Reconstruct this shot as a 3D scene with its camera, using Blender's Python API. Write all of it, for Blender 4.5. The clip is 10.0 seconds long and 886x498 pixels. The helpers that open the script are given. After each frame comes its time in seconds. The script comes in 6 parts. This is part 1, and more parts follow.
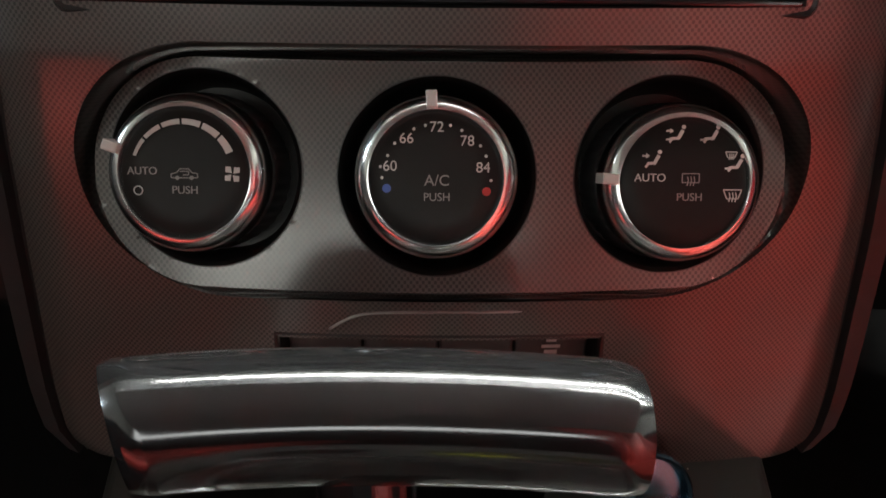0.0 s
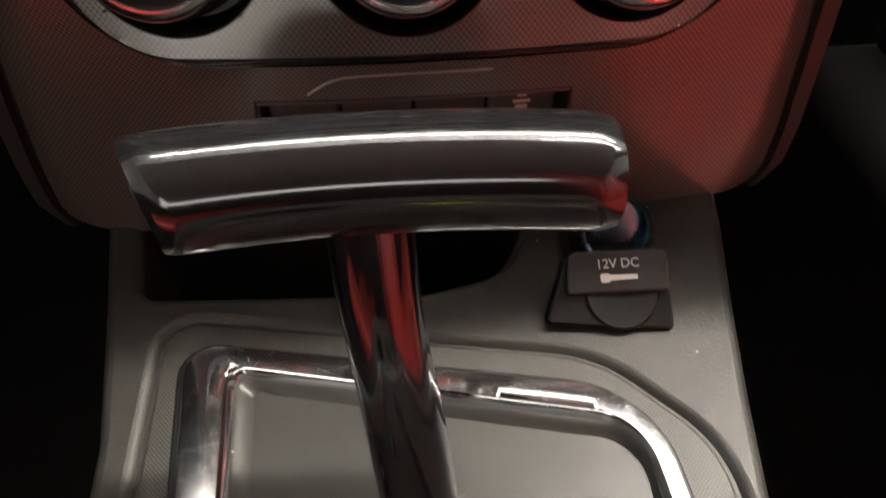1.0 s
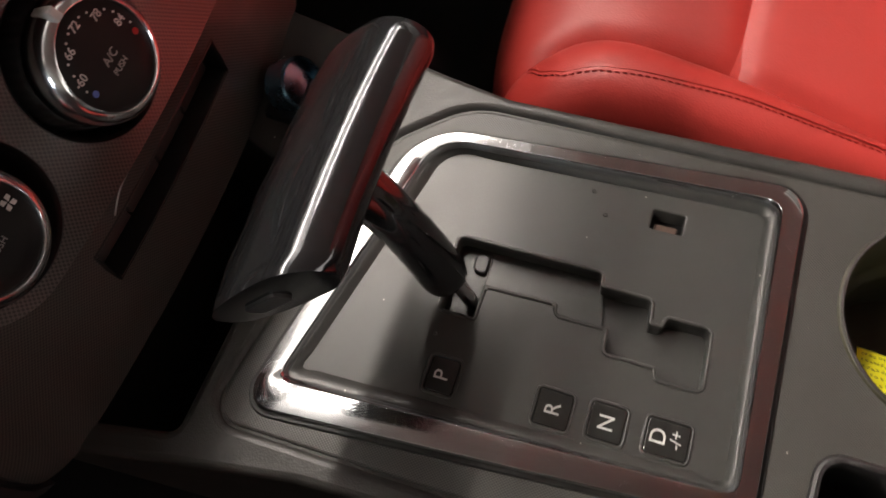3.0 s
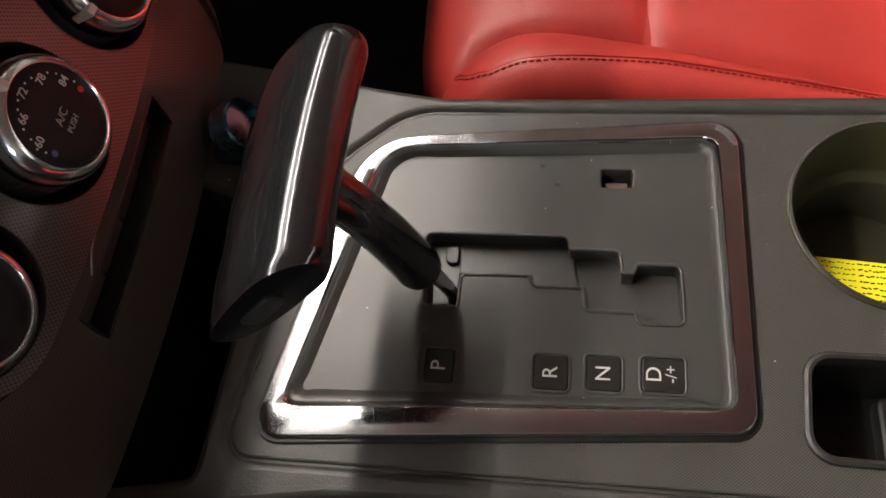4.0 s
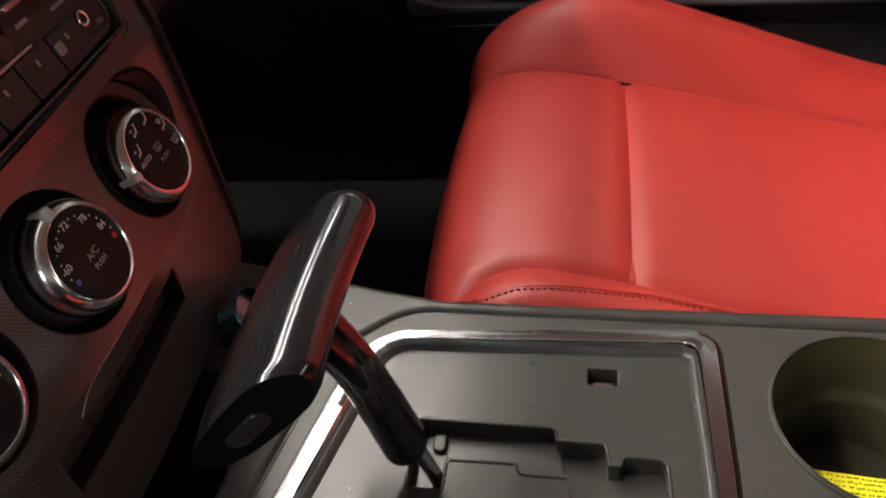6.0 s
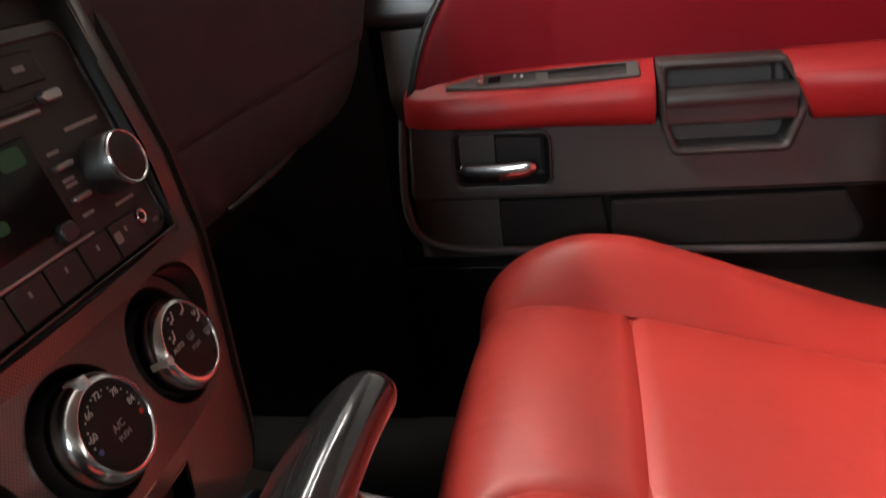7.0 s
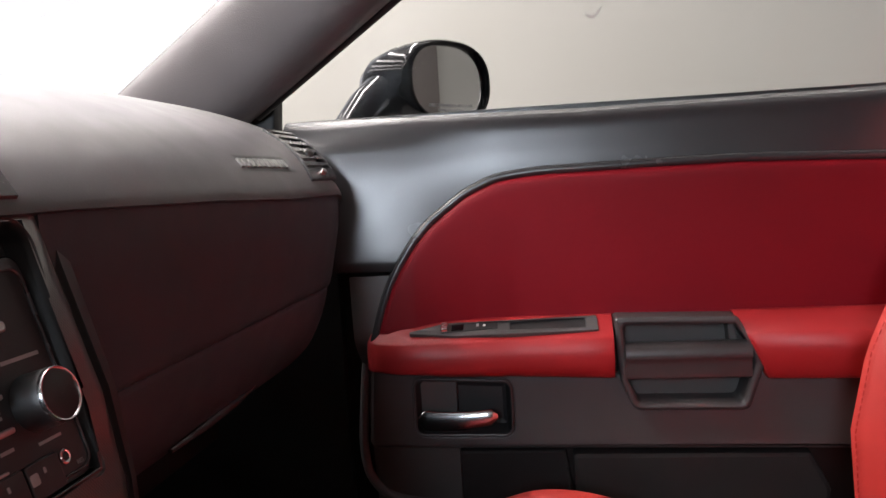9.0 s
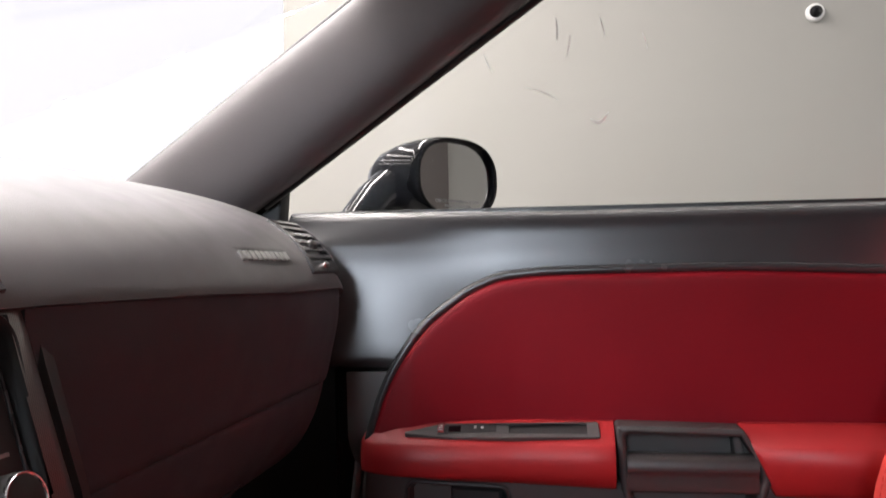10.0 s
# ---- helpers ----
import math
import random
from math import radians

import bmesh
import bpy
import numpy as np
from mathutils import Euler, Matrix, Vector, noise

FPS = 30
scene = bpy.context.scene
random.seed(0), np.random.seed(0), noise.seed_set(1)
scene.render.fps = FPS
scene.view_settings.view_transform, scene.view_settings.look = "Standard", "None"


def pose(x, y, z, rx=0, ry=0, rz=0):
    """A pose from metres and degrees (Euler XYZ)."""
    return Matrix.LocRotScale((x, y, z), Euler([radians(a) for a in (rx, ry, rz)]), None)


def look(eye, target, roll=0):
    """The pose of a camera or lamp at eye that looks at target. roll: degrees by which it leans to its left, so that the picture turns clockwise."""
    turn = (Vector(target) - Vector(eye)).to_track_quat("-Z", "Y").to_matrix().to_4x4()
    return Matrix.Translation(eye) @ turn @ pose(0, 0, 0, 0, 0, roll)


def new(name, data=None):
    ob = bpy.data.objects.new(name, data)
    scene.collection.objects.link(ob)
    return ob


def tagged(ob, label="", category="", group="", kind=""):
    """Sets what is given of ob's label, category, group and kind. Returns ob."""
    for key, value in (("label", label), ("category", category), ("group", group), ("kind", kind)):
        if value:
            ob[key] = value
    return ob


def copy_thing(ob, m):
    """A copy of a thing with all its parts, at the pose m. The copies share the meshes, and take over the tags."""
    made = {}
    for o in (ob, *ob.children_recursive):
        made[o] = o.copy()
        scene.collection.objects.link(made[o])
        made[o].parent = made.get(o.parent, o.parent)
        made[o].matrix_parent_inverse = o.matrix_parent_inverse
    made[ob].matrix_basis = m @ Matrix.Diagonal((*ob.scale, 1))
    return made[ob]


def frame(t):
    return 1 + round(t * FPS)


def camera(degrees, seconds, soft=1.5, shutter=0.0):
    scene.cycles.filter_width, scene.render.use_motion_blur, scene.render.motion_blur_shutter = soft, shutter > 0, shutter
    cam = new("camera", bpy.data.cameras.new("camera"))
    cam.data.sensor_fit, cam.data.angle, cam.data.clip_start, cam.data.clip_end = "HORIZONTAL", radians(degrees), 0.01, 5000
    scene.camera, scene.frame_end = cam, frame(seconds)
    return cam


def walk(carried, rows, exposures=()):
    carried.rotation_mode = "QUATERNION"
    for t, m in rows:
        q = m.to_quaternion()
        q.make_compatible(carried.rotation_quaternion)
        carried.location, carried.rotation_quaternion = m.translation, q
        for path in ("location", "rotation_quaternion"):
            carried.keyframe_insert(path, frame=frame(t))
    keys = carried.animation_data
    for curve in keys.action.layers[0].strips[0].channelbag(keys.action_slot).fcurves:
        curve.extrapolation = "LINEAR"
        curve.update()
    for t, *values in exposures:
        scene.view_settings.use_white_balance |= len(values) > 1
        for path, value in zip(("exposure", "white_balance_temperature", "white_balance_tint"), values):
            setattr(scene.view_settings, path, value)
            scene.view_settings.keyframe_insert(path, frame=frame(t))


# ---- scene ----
cam = camera(59.99, 10.0, soft=1.5, shutter=0.3)
PATH = [
    (0, (-0.0003, 0.0289, 0.7070), (0.0106, 0.9117, 0.2373), 0.66),
    (0.2, (-0.0020, 0.0280, 0.7080), (0.0125, 0.8910, 0.2035), 0.66),
    (0.5, (-0.0057, 0.0262, 0.7093), (0.0225, 0.8111, 0.0903), 0.65),
    (1, (-0.0069, 0.0197, 0.7140), (0.0496, 0.7140, -0.0036), -0.12),
    (1.5, (-0.0208, 0.0283, 0.7316), (0.1078, 0.5658, -0.1019), 0.06),
    (2, (-0.0554, 0.0419, 0.7671), (0.1777, 0.4487, -0.1162), -2.76),
    (2.5, (-0.0836, 0.0485, 0.7929), (0.2150, 0.3532, -0.1115), -10.28),
    (3, (-0.1122, 0.0443, 0.8169), (0.2431, 0.2748, -0.0890), -16.18),
    (4.3, (-0.1414, 0.0438, 0.8192), (0.2965, 0.2289, -0.0605), -19.72),
    (4.5, (-0.1437, 0.0435, 0.8167), (0.3110, 0.2275, -0.0547), -18.87),
    (5, (-0.1447, 0.0431, 0.8170), (0.3607, 0.2224, -0.0271), -15.63),
    (5.2, (-0.1457, 0.0454, 0.8180), (0.3877, 0.2191, -0.0099), -13.69),
    (6.3, (-0.2036, 0.0349, 0.7962), (0.5833, 0.2328, 0.2118), -8.44),
    (6.5, (-0.2092, 0.0368, 0.7923), (0.6149, 0.2347, 0.2616), -7.75),
    (7, (-0.2175, 0.0399, 0.7890), (0.6823, 0.2361, 0.3993), -6.74),
    (7.5, (-0.2204, 0.0382, 0.8028), (0.7283, 0.2248, 0.5476), -6.00),
    (8, (-0.2233, 0.0363, 0.8095), (0.7447, 0.2127, 0.6311), -5.16),
    (8.5, (-0.2206, 0.0318, 0.8041), (0.7585, 0.1941, 0.6819), -4.39),
    (9, (-0.2160, 0.0256, 0.7918), (0.7684, 0.1763, 0.7008), -3.50),
    (9.5, (-0.2113, 0.0227, 0.7923), (0.7768, 0.1683, 0.7426), -2.45),
    (10, (-0.2065, 0.0227, 0.8020), (0.7814, 0.1762, 0.8252), -1.18),
]
walk(cam, [(t, look(eye, target, roll)) for t, eye, target, roll in PATH],
     exposures=[(0, 0.95, 6400, 2), (0.5, 0.85, 6700, 6), (1, 0.85, 7000, 10), (1.5, 0.5, 6900, 11), (2, 0.25, 6700, 11), (2.5, 0.12, 6700, 12), (3, 0.12, 6850, 13), (4.5, 0.02, 6850, 13), (5.2, 0.06, 6850, 12), (6.5, 0.04, 6750, 11), (7.5, 0.24, 6900, 11), (8, 0.22, 6550, 14), (9, 0.14, 6400, 16), (10, 0.08, 6400, 16)])

# ---- world and light ----
world = bpy.data.worlds.new("world")
scene.world = world
world.use_nodes = True
world.node_tree.nodes["Background"].inputs[0].default_value = (0.55, 0.56, 0.6, 1)
world.node_tree.nodes["Background"].inputs[1].default_value = 0.03
scene.view_settings.exposure = 0.0


def area_lamp(name, eye, target, sx, sy, watts, colour):
    d = bpy.data.lights.new(name, "AREA")
    d.shape, d.size, d.size_y, d.energy, d.color = "RECTANGLE", sx, sy, watts, colour
    o = new(name, d)
    o.matrix_world = look(eye, target)
    return o


for y, watts in ((0.85, 61), (1.55, 33), (2.20, 30), (2.95, 28), (3.8, 26)):
    for x, share in ((-0.55, 0.75), (0.85, 0.9), (2.1, 0.5)):
        if x < 0 and y < 1:
            continue
        x += 0.45 * (y < 1)
        area_lamp("ceiling_tube_light", (x, y, 2.9), (x, y, 0), 1.35, 0.12, watts * share, (1, 0.95, 0.88))
area_lamp("ceiling_tube_light", (-1.9, -0.2, 2.9), (-1.9, -0.2, 0), 0.15, 2.4, 4, (1, 0.95, 0.88))
# Unseen fill lamp, added so that the ceiling brightens chrome reflections.
area_lamp("ceiling_fill_uplight", (0.9, 1.5, 2.95), (0.9, 1.5, 3.8), 2.4, 1.8, 80, (1, 0.96, 0.92))
# Unseen fill lamp, added to brighten the surfaces that face rearwards.
area_lamp("rear_fill_light", (-0.2, -4.3, 1.9), (0, 0, 0.8), 5.0, 2.4, 85, (1, 0.95, 0.90))
# Unseen bluish lamp, added to lay a sheen on the front door trim.
area_lamp("side_sheen_light", (-3.4, 0.5, 1.6), (0.7, 0.2, 0.75), 0.7, 0.9, 55, (0.80, 0.92, 1))
area_lamp("ceiling_tube_light", (1.9, -0.6, 2.9), (1.9, -0.6, 0), 0.15, 2.4, 10, (1, 0.95, 0.88))


# ---- materials ----
def nodes_of(name):
    m = bpy.data.materials.new(name)
    m.use_nodes = True
    return m, m.node_tree.nodes, m.node_tree.links, m.node_tree.nodes["Principled BSDF"]


def surface(name, colour, rough=0.5, metal=0.0, grain=400.0, bump=0.1, vary=0.15, rough_vary=0.1, coat=0.0, kind="noise", spec=0.5, stain=12.0, wrinkle=0.0):
    """A surface with fine grain (bump), and broad stains in colour and roughness."""
    m, n, l, p = nodes_of(name)
    tc = n.new("ShaderNodeTexCoord")
    big = n.new("ShaderNodeTexNoise")
    big.inputs["Scale"].default_value, big.inputs["Detail"].default_value = stain, 4
    l.new(tc.outputs["Object"], big.inputs["Vector"])
    mix = n.new("ShaderNodeMix")
    mix.data_type = "RGBA"
    mix.inputs[6].default_value = (*[c * (1 - vary) for c in colour], 1)
    mix.inputs[7].default_value = (*[min(1, c * (1 + vary)) for c in colour], 1)
    l.new(big.outputs["Fac"], mix.inputs[0])
    l.new(mix.outputs[2], p.inputs["Base Color"])
    fine = n.new("ShaderNodeTexVoronoi" if kind == "leather" else "ShaderNodeTexNoise")
    fine.inputs["Scale"].default_value = grain
    l.new(tc.outputs["Object"], fine.inputs["Vector"])
    b = n.new("ShaderNodeBump")
    b.inputs["Strength"].default_value, b.inputs["Distance"].default_value = bump, 0.0006
    l.new(fine.outputs[0], b.inputs["Height"])
    l.new(b.outputs[0], p.inputs["Normal"])
    if wrinkle:
        folds = n.new("ShaderNodeTexNoise")
        folds.inputs["Scale"].default_value, folds.inputs["Detail"].default_value, folds.inputs["Distortion"].default_value = 22, 3, 0.6
        l.new(tc.outputs["Object"], folds.inputs["Vector"])
        b2 = n.new("ShaderNodeBump")
        b2.inputs["Strength"].default_value, b2.inputs["Distance"].default_value = wrinkle, 0.004
        l.new(folds.outputs["Fac"], b2.inputs["Height"])
        l.new(b2.outputs[0], b.inputs["Normal"])
    mr = n.new("ShaderNodeMapRange")
    mr.inputs[3].default_value, mr.inputs[4].default_value = max(0.02, rough - rough_vary), min(1, rough + rough_vary)
    big2 = n.new("ShaderNodeTexNoise")
    big2.inputs["Scale"].default_value, big2.inputs["Detail"].default_value = stain * 2.7, 6
    l.new(tc.outputs["Object"], big2.inputs["Vector"])
    l.new(big2.outputs["Fac"], mr.inputs[0])
    l.new(mr.outputs[0], p.inputs["Roughness"])
    p.inputs["Metallic"].default_value = metal
    p.inputs["Specular IOR Level"].default_value = spec
    p.inputs["Coat Weight"].default_value = coat
    p.inputs["Coat Roughness"].default_value = 0.06
    return m


def dotted(name, dark, light, pitch, rough=0.25, coat=0.6, bump=0.25, axis="xz", big=0.55, gloss=0.16, index=1.5):
    """A fine staggered dot weave, moulded under a clear coat."""
    m, n, l, p = nodes_of(name)
    tc = n.new("ShaderNodeTexCoord")
    sep = n.new("ShaderNodeSeparateXYZ")
    l.new(tc.outputs["Object"], sep.inputs[0])

    def mth(op, a, b=None):
        k = n.new("ShaderNodeMath")
        k.operation = op
        for i, v in enumerate((a, b)):
            if v is None:
                continue
            if isinstance(v, (int, float)):
                k.inputs[i].default_value = v
            else:
                l.new(v, k.inputs[i])
        return k.outputs[0]

    u, v = sep.outputs["XYZ".index(axis[0].upper())], sep.outputs["XYZ".index(axis[1].upper())]
    su = mth("COSINE", mth("MULTIPLY", u, 2 * math.pi / pitch))
    sv = mth("COSINE", mth("MULTIPLY", v, 2 * math.pi / (pitch * 1.15)))
    h = mth("ADD", mth("MULTIPLY", mth("MULTIPLY", su, sv), 0.5), 0.5)
    cr = n.new("ShaderNodeValToRGB")
    cr.color_ramp.elements[0].position, cr.color_ramp.elements[1].position = big - 0.12, big + 0.12
    cr.color_ramp.elements[0].color, cr.color_ramp.elements[1].color = (*light, 1), (*dark, 1)
    l.new(h, cr.inputs[0])
    l.new(cr.outputs[0], p.inputs["Base Color"])
    b = n.new("ShaderNodeBump")
    b.inputs["Strength"].default_value, b.inputs["Distance"].default_value = bump, 0.0003
    l.new(h, b.inputs["Height"])
    l.new(b.outputs[0], p.inputs["Normal"])
    no = n.new("ShaderNodeTexNoise")
    no.inputs["Scale"].default_value, no.inputs["Detail"].default_value = 25, 5
    l.new(tc.outputs["Object"], no.inputs["Vector"])
    mr = n.new("ShaderNodeMapRange")
    mr.inputs[3].default_value, mr.inputs[4].default_value = rough * 0.92, rough * 1.1
    l.new(no.outputs["Fac"], mr.inputs[0])
    l.new(mr.outputs[0], p.inputs["Roughness"])
    p.inputs["Coat Weight"].default_value, p.inputs["Coat Roughness"].default_value = coat, gloss
    p.inputs["Coat IOR"].default_value = index
    return m


def dusted(m, scale=110.0, share=0.3, size=0.045, colour=(0.42, 0.40, 0.36)):
    """Strews small pale specks of dust over a surface."""
    n, l = m.node_tree.nodes, m.node_tree.links
    p = n["Principled BSDF"]
    tc = n.new("ShaderNodeTexCoord")
    v = n.new("ShaderNodeTexVoronoi")
    v.inputs["Scale"].default_value = scale
    l.new(tc.outputs["Object"], v.inputs["Vector"])
    near = n.new("ShaderNodeMath")
    near.operation, near.inputs[1].default_value = "LESS_THAN", size
    l.new(v.outputs["Distance"], near.inputs[0])
    sep = n.new("ShaderNodeSeparateColor")
    l.new(v.outputs["Color"], sep.inputs[0])
    some = n.new("ShaderNodeMath")
    some.operation, some.inputs[1].default_value = "LESS_THAN", share
    l.new(sep.outputs[0], some.inputs[0])
    both = n.new("ShaderNodeMath")
    both.operation = "MULTIPLY"
    l.new(near.outputs[0], both.inputs[0])
    l.new(some.outputs[0], both.inputs[1])
    mix = n.new("ShaderNodeMix")
    mix.data_type = "RGBA"
    mix.inputs[7].default_value = (*colour, 1)
    l.new(both.outputs[0], mix.inputs[0])
    l.new(p.inputs["Base Color"].links[0].from_socket, mix.inputs[6])
    l.new(mix.outputs[2], p.inputs["Base Color"])


def chromed(name, colour, rough, scratch=0.0, scale=60.0):
    """Polished plating with smudges and, where asked, fine scratches."""
    m, n, l, p = nodes_of(name)
    tc = n.new("ShaderNodeTexCoord")
    p.inputs["Base Color"].default_value = (*colour, 1)
    p.inputs["Metallic"].default_value = 1.0
    no = n.new("ShaderNodeTexNoise")
    no.inputs["Scale"].default_value, no.inputs["Detail"].default_value, no.inputs["Roughness"].default_value = scale, 8, 0.7
    l.new(tc.outputs["Object"], no.inputs["Vector"])
    mr = n.new("ShaderNodeMapRange")
    mr.inputs[1].default_value, mr.inputs[2].default_value = 0.35, 0.7
    mr.inputs[3].default_value, mr.inputs[4].default_value = rough, rough * 1.6 + 0.02
    l.new(no.outputs["Fac"], mr.inputs[0])
    l.new(mr.outputs[0], p.inputs["Roughness"])
    if scratch:
        h = None
        for ang, sc in ((0.5, 1.0), (-0.9, 0.8), (1.9, 1.2), (1.2, 0.9), (-0.2, 1.1)):
            mp = n.new("ShaderNodeMapping")
            mp.inputs["Scale"].default_value = (120 * sc, 4200 * sc, 120)
            turned = n.new("ShaderNodeMapping")
            turned.inputs["Rotation"].default_value = (0, 0, ang)
            l.new(tc.outputs["Object"], turned.inputs["Vector"])
            l.new(turned.outputs[0], mp.inputs["Vector"])
            ns = n.new("ShaderNodeTexNoise")
            ns.inputs["Scale"].default_value, ns.inputs["Detail"].default_value = 1.0, 1
            l.new(mp.outputs[0], ns.inputs["Vector"])
            mx = n.new("ShaderNodeMapRange")
            mx.inputs[1].default_value, mx.inputs[2].default_value = 0.69, 0.76
            l.new(ns.outputs["Fac"], mx.inputs[0])
            if h is None:
                h = mx.outputs[0]
            else:
                k = n.new("ShaderNodeMath")
                k.operation = "MAXIMUM"
                l.new(h, k.inputs[0])
                l.new(mx.outputs[0], k.inputs[1])
                h = k.outputs[0]
        b = n.new("ShaderNodeBump")
        b.inputs["Strength"].default_value, b.inputs["Distance"].default_value = scratch, 0.0002
        l.new(h, b.inputs["Height"])
        l.new(b.outputs[0], p.inputs["Normal"])
        add = n.new("ShaderNodeMath")
        add.operation, add.inputs[1].default_value = "MULTIPLY_ADD", 0.14
        l.new(h, add.inputs[0])
        l.new(mr.outputs[0], add.inputs[2])
        l.new(add.outputs[0], p.inputs["Roughness"])
    return m


def glowing(name, colour, strength):
    m, n, l, p = nodes_of(name)
    p.inputs["Base Color"].default_value = (*colour, 1)
    p.inputs["Emission Color"].default_value = (*colour, 1)
    p.inputs["Emission Strength"].default_value = strength
    return m


def glass_of(name, tint=(1, 1, 1)):
    m, n, l, p = nodes_of(name)
    p.inputs["Base Color"].default_value = (*tint, 1)
    p.inputs["Transmission Weight"].default_value = 1.0
    p.inputs["Roughness"].default_value = 0.0
    p.inputs["IOR"].default_value = 1.18
    return m


M_RED = surface("red_leather", (0.43, 0.036, 0.029), 0.46, grain=900, bump=0.15, vary=0.08, rough_vary=0.06, kind="leather", wrinkle=0.22)
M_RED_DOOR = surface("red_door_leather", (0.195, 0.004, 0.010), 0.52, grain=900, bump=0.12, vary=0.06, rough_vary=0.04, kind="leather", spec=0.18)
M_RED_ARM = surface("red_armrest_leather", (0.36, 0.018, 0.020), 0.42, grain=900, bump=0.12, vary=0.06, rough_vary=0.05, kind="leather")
M_STITCH = surface("red_thread", (0.36, 0.022, 0.02), 0.7, grain=2000)
M_DASH = surface("dash_vinyl", (0.070, 0.067, 0.070), 0.42, grain=900, bump=0.10, vary=0.12, kind="leather")
M_DARK = surface("dark_plastic", (0.022, 0.021, 0.022), 0.45, grain=1200, bump=0.15)
M_TRIM = surface("door_plastic", (0.032, 0.032, 0.034), 0.26, grain=900, bump=0.0, vary=0.1, rough_vary=0.04, spec=0.66, stain=5, kind="leather")
M_LOWER = surface("lower_door_plastic", (0.070, 0.066, 0.065), 0.5, grain=900, bump=0.15)
M_CONSOLE = surface("console_plastic", (0.034, 0.0325, 0.030), 0.45, grain=1100, bump=0.12, vary=0.05, rough_vary=0.04, kind="leather")
M_PLATE = surface("shift_plate_plastic", (0.049, 0.0488, 0.0465), 0.35, grain=1500, bump=0.06, vary=0.10, rough_vary=0.05, stain=14, spec=0.4)
M_GATE = surface("gate_shutter_plastic", (0.045, 0.045, 0.043), 0.4, grain=200, bump=0.2, vary=0.25, stain=60)
M_BLACK = surface("black_plastic", (0.006, 0.006, 0.006), 0.4, grain=900)
M_GLOSS = surface("gloss_black", (0.004, 0.004, 0.005), 0.10, rough_vary=0.03, bump=0.0, coat=0.0, spec=0.3)
M_SHELL = surface("mirror_shell_black", (0.003, 0.003, 0.0035), 0.10, rough_vary=0.03, bump=0.0, spec=0.1)
M_CARPET = surface("black_carpet", (0.008, 0.008, 0.009), 0.95, grain=600, bump=0.8)
M_FASCIA = dotted("dotted_fascia", (0.021, 0.0188, 0.0168), (0.082, 0.073, 0.066), 0.0018, rough=0.45, coat=1.0, bump=0.05, gloss=0.20, index=1.7)
# The fascia's dots in darker tones: the recess's shade is painted in.
M_GROOVE = dotted("shaded_dotted_groove", (0.005, 0.0045, 0.004), (0.024, 0.021, 0.019), 0.0018, rough=0.45, coat=1.0, bump=0.05, gloss=0.10, index=1.6)
M_WEAVE = dotted("dotted_inlay", (0.02, 0.019, 0.018), (0.07, 0.068, 0.062), 0.0013, rough=0.4, coat=0.0, axis="xy")
for speckled in (M_CONSOLE, M_PLATE, M_WEAVE, M_GATE):
    dusted(speckled)
dusted(M_FASCIA, 60, 0.35, 0.03)
M_CHROME = chromed("bright_chrome", (0.84, 0.85, 0.87), 0.15)
M_BEZEL = chromed("scratched_chrome", (0.60, 0.61, 0.63), 0.085, scratch=0.06, scale=60)
M_SMOKE = chromed("smoked_chrome", (0.095, 0.096, 0.103), 0.085)
M_SMOKE.node_tree.nodes["Principled BSDF"].inputs["Metallic"].default_value = 0.91
M_MARK = surface("white_print", (0.62, 0.62, 0.6), 0.5, grain=2000, bump=0.0)
M_DIM = surface("grey_print", (0.30, 0.29, 0.28), 0.5, grain=2000, bump=0.0)
M_BLUE = surface("blue_print", (0.06, 0.12, 0.42), 0.5, bump=0.0)
M_REDDOT = surface("red_print", (0.5, 0.02, 0.02), 0.5, bump=0.0)
M_YELLOW = surface("yellow_card", (0.85, 0.80, 0.02), 0.6, grain=300, bump=0.05)
M_INK = surface("black_ink", (0.01, 0.01, 0.012), 0.6, bump=0.0)
M_WALL = surface("beige_wall_paint", (0.285, 0.280, 0.257), 0.85, grain=60, bump=0.1, vary=0.04, stain=1.2)
M_FLOOR = surface("grey_concrete", (0.25, 0.24, 0.23), 0.6, grain=40, bump=0.2)
# Emission stands in for the overexposed brightness ahead; no lamp is there.
M_BACK = glowing("glowing_backdrop", (0.98, 0.99, 1.0), 0.98)
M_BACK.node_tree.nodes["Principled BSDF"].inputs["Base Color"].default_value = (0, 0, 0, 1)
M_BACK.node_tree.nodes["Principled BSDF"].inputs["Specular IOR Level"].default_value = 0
M_GLASS = glass_of("clear_glass")
M_CEIL = surface("white_ceiling_paint", (0.75, 0.74, 0.72), 0.85, grain=60, bump=0.1, vary=0.04, stain=1.2)
M_HEAD = surface("headliner_cloth", (0.36, 0.34, 0.32), 0.9, grain=900, bump=0.4)
M_SILVER = chromed("satin_silver", (0.46, 0.46, 0.46), 0.28)
M_MIRROR = chromed("mirror_silver", (0.9, 0.9, 0.9), 0.0)
M_MIRROR.node_tree.nodes["Principled BSDF"].inputs["Roughness"].default_value = 0.0
M_GREEN = glowing("green_display", (0.01, 0.09, 0.04), 0.05)


M_RADIO = surface("radio_plastic", (0.019, 0.020, 0.021), 0.45, grain=1200, bump=0.08, spec=0.5)
M_POCKET = surface("pocket_plastic", (0.020, 0.019, 0.019), 0.7, grain=900, bump=0.1, spec=0.25)
M_SWITCH = surface("switch_plastic", (0.034, 0.028, 0.027), 0.38, grain=1200, bump=0.05)
M_SIDE = surface("side_strip_plastic", (0.026, 0.024, 0.025), 0.40, grain=900, bump=0.03)
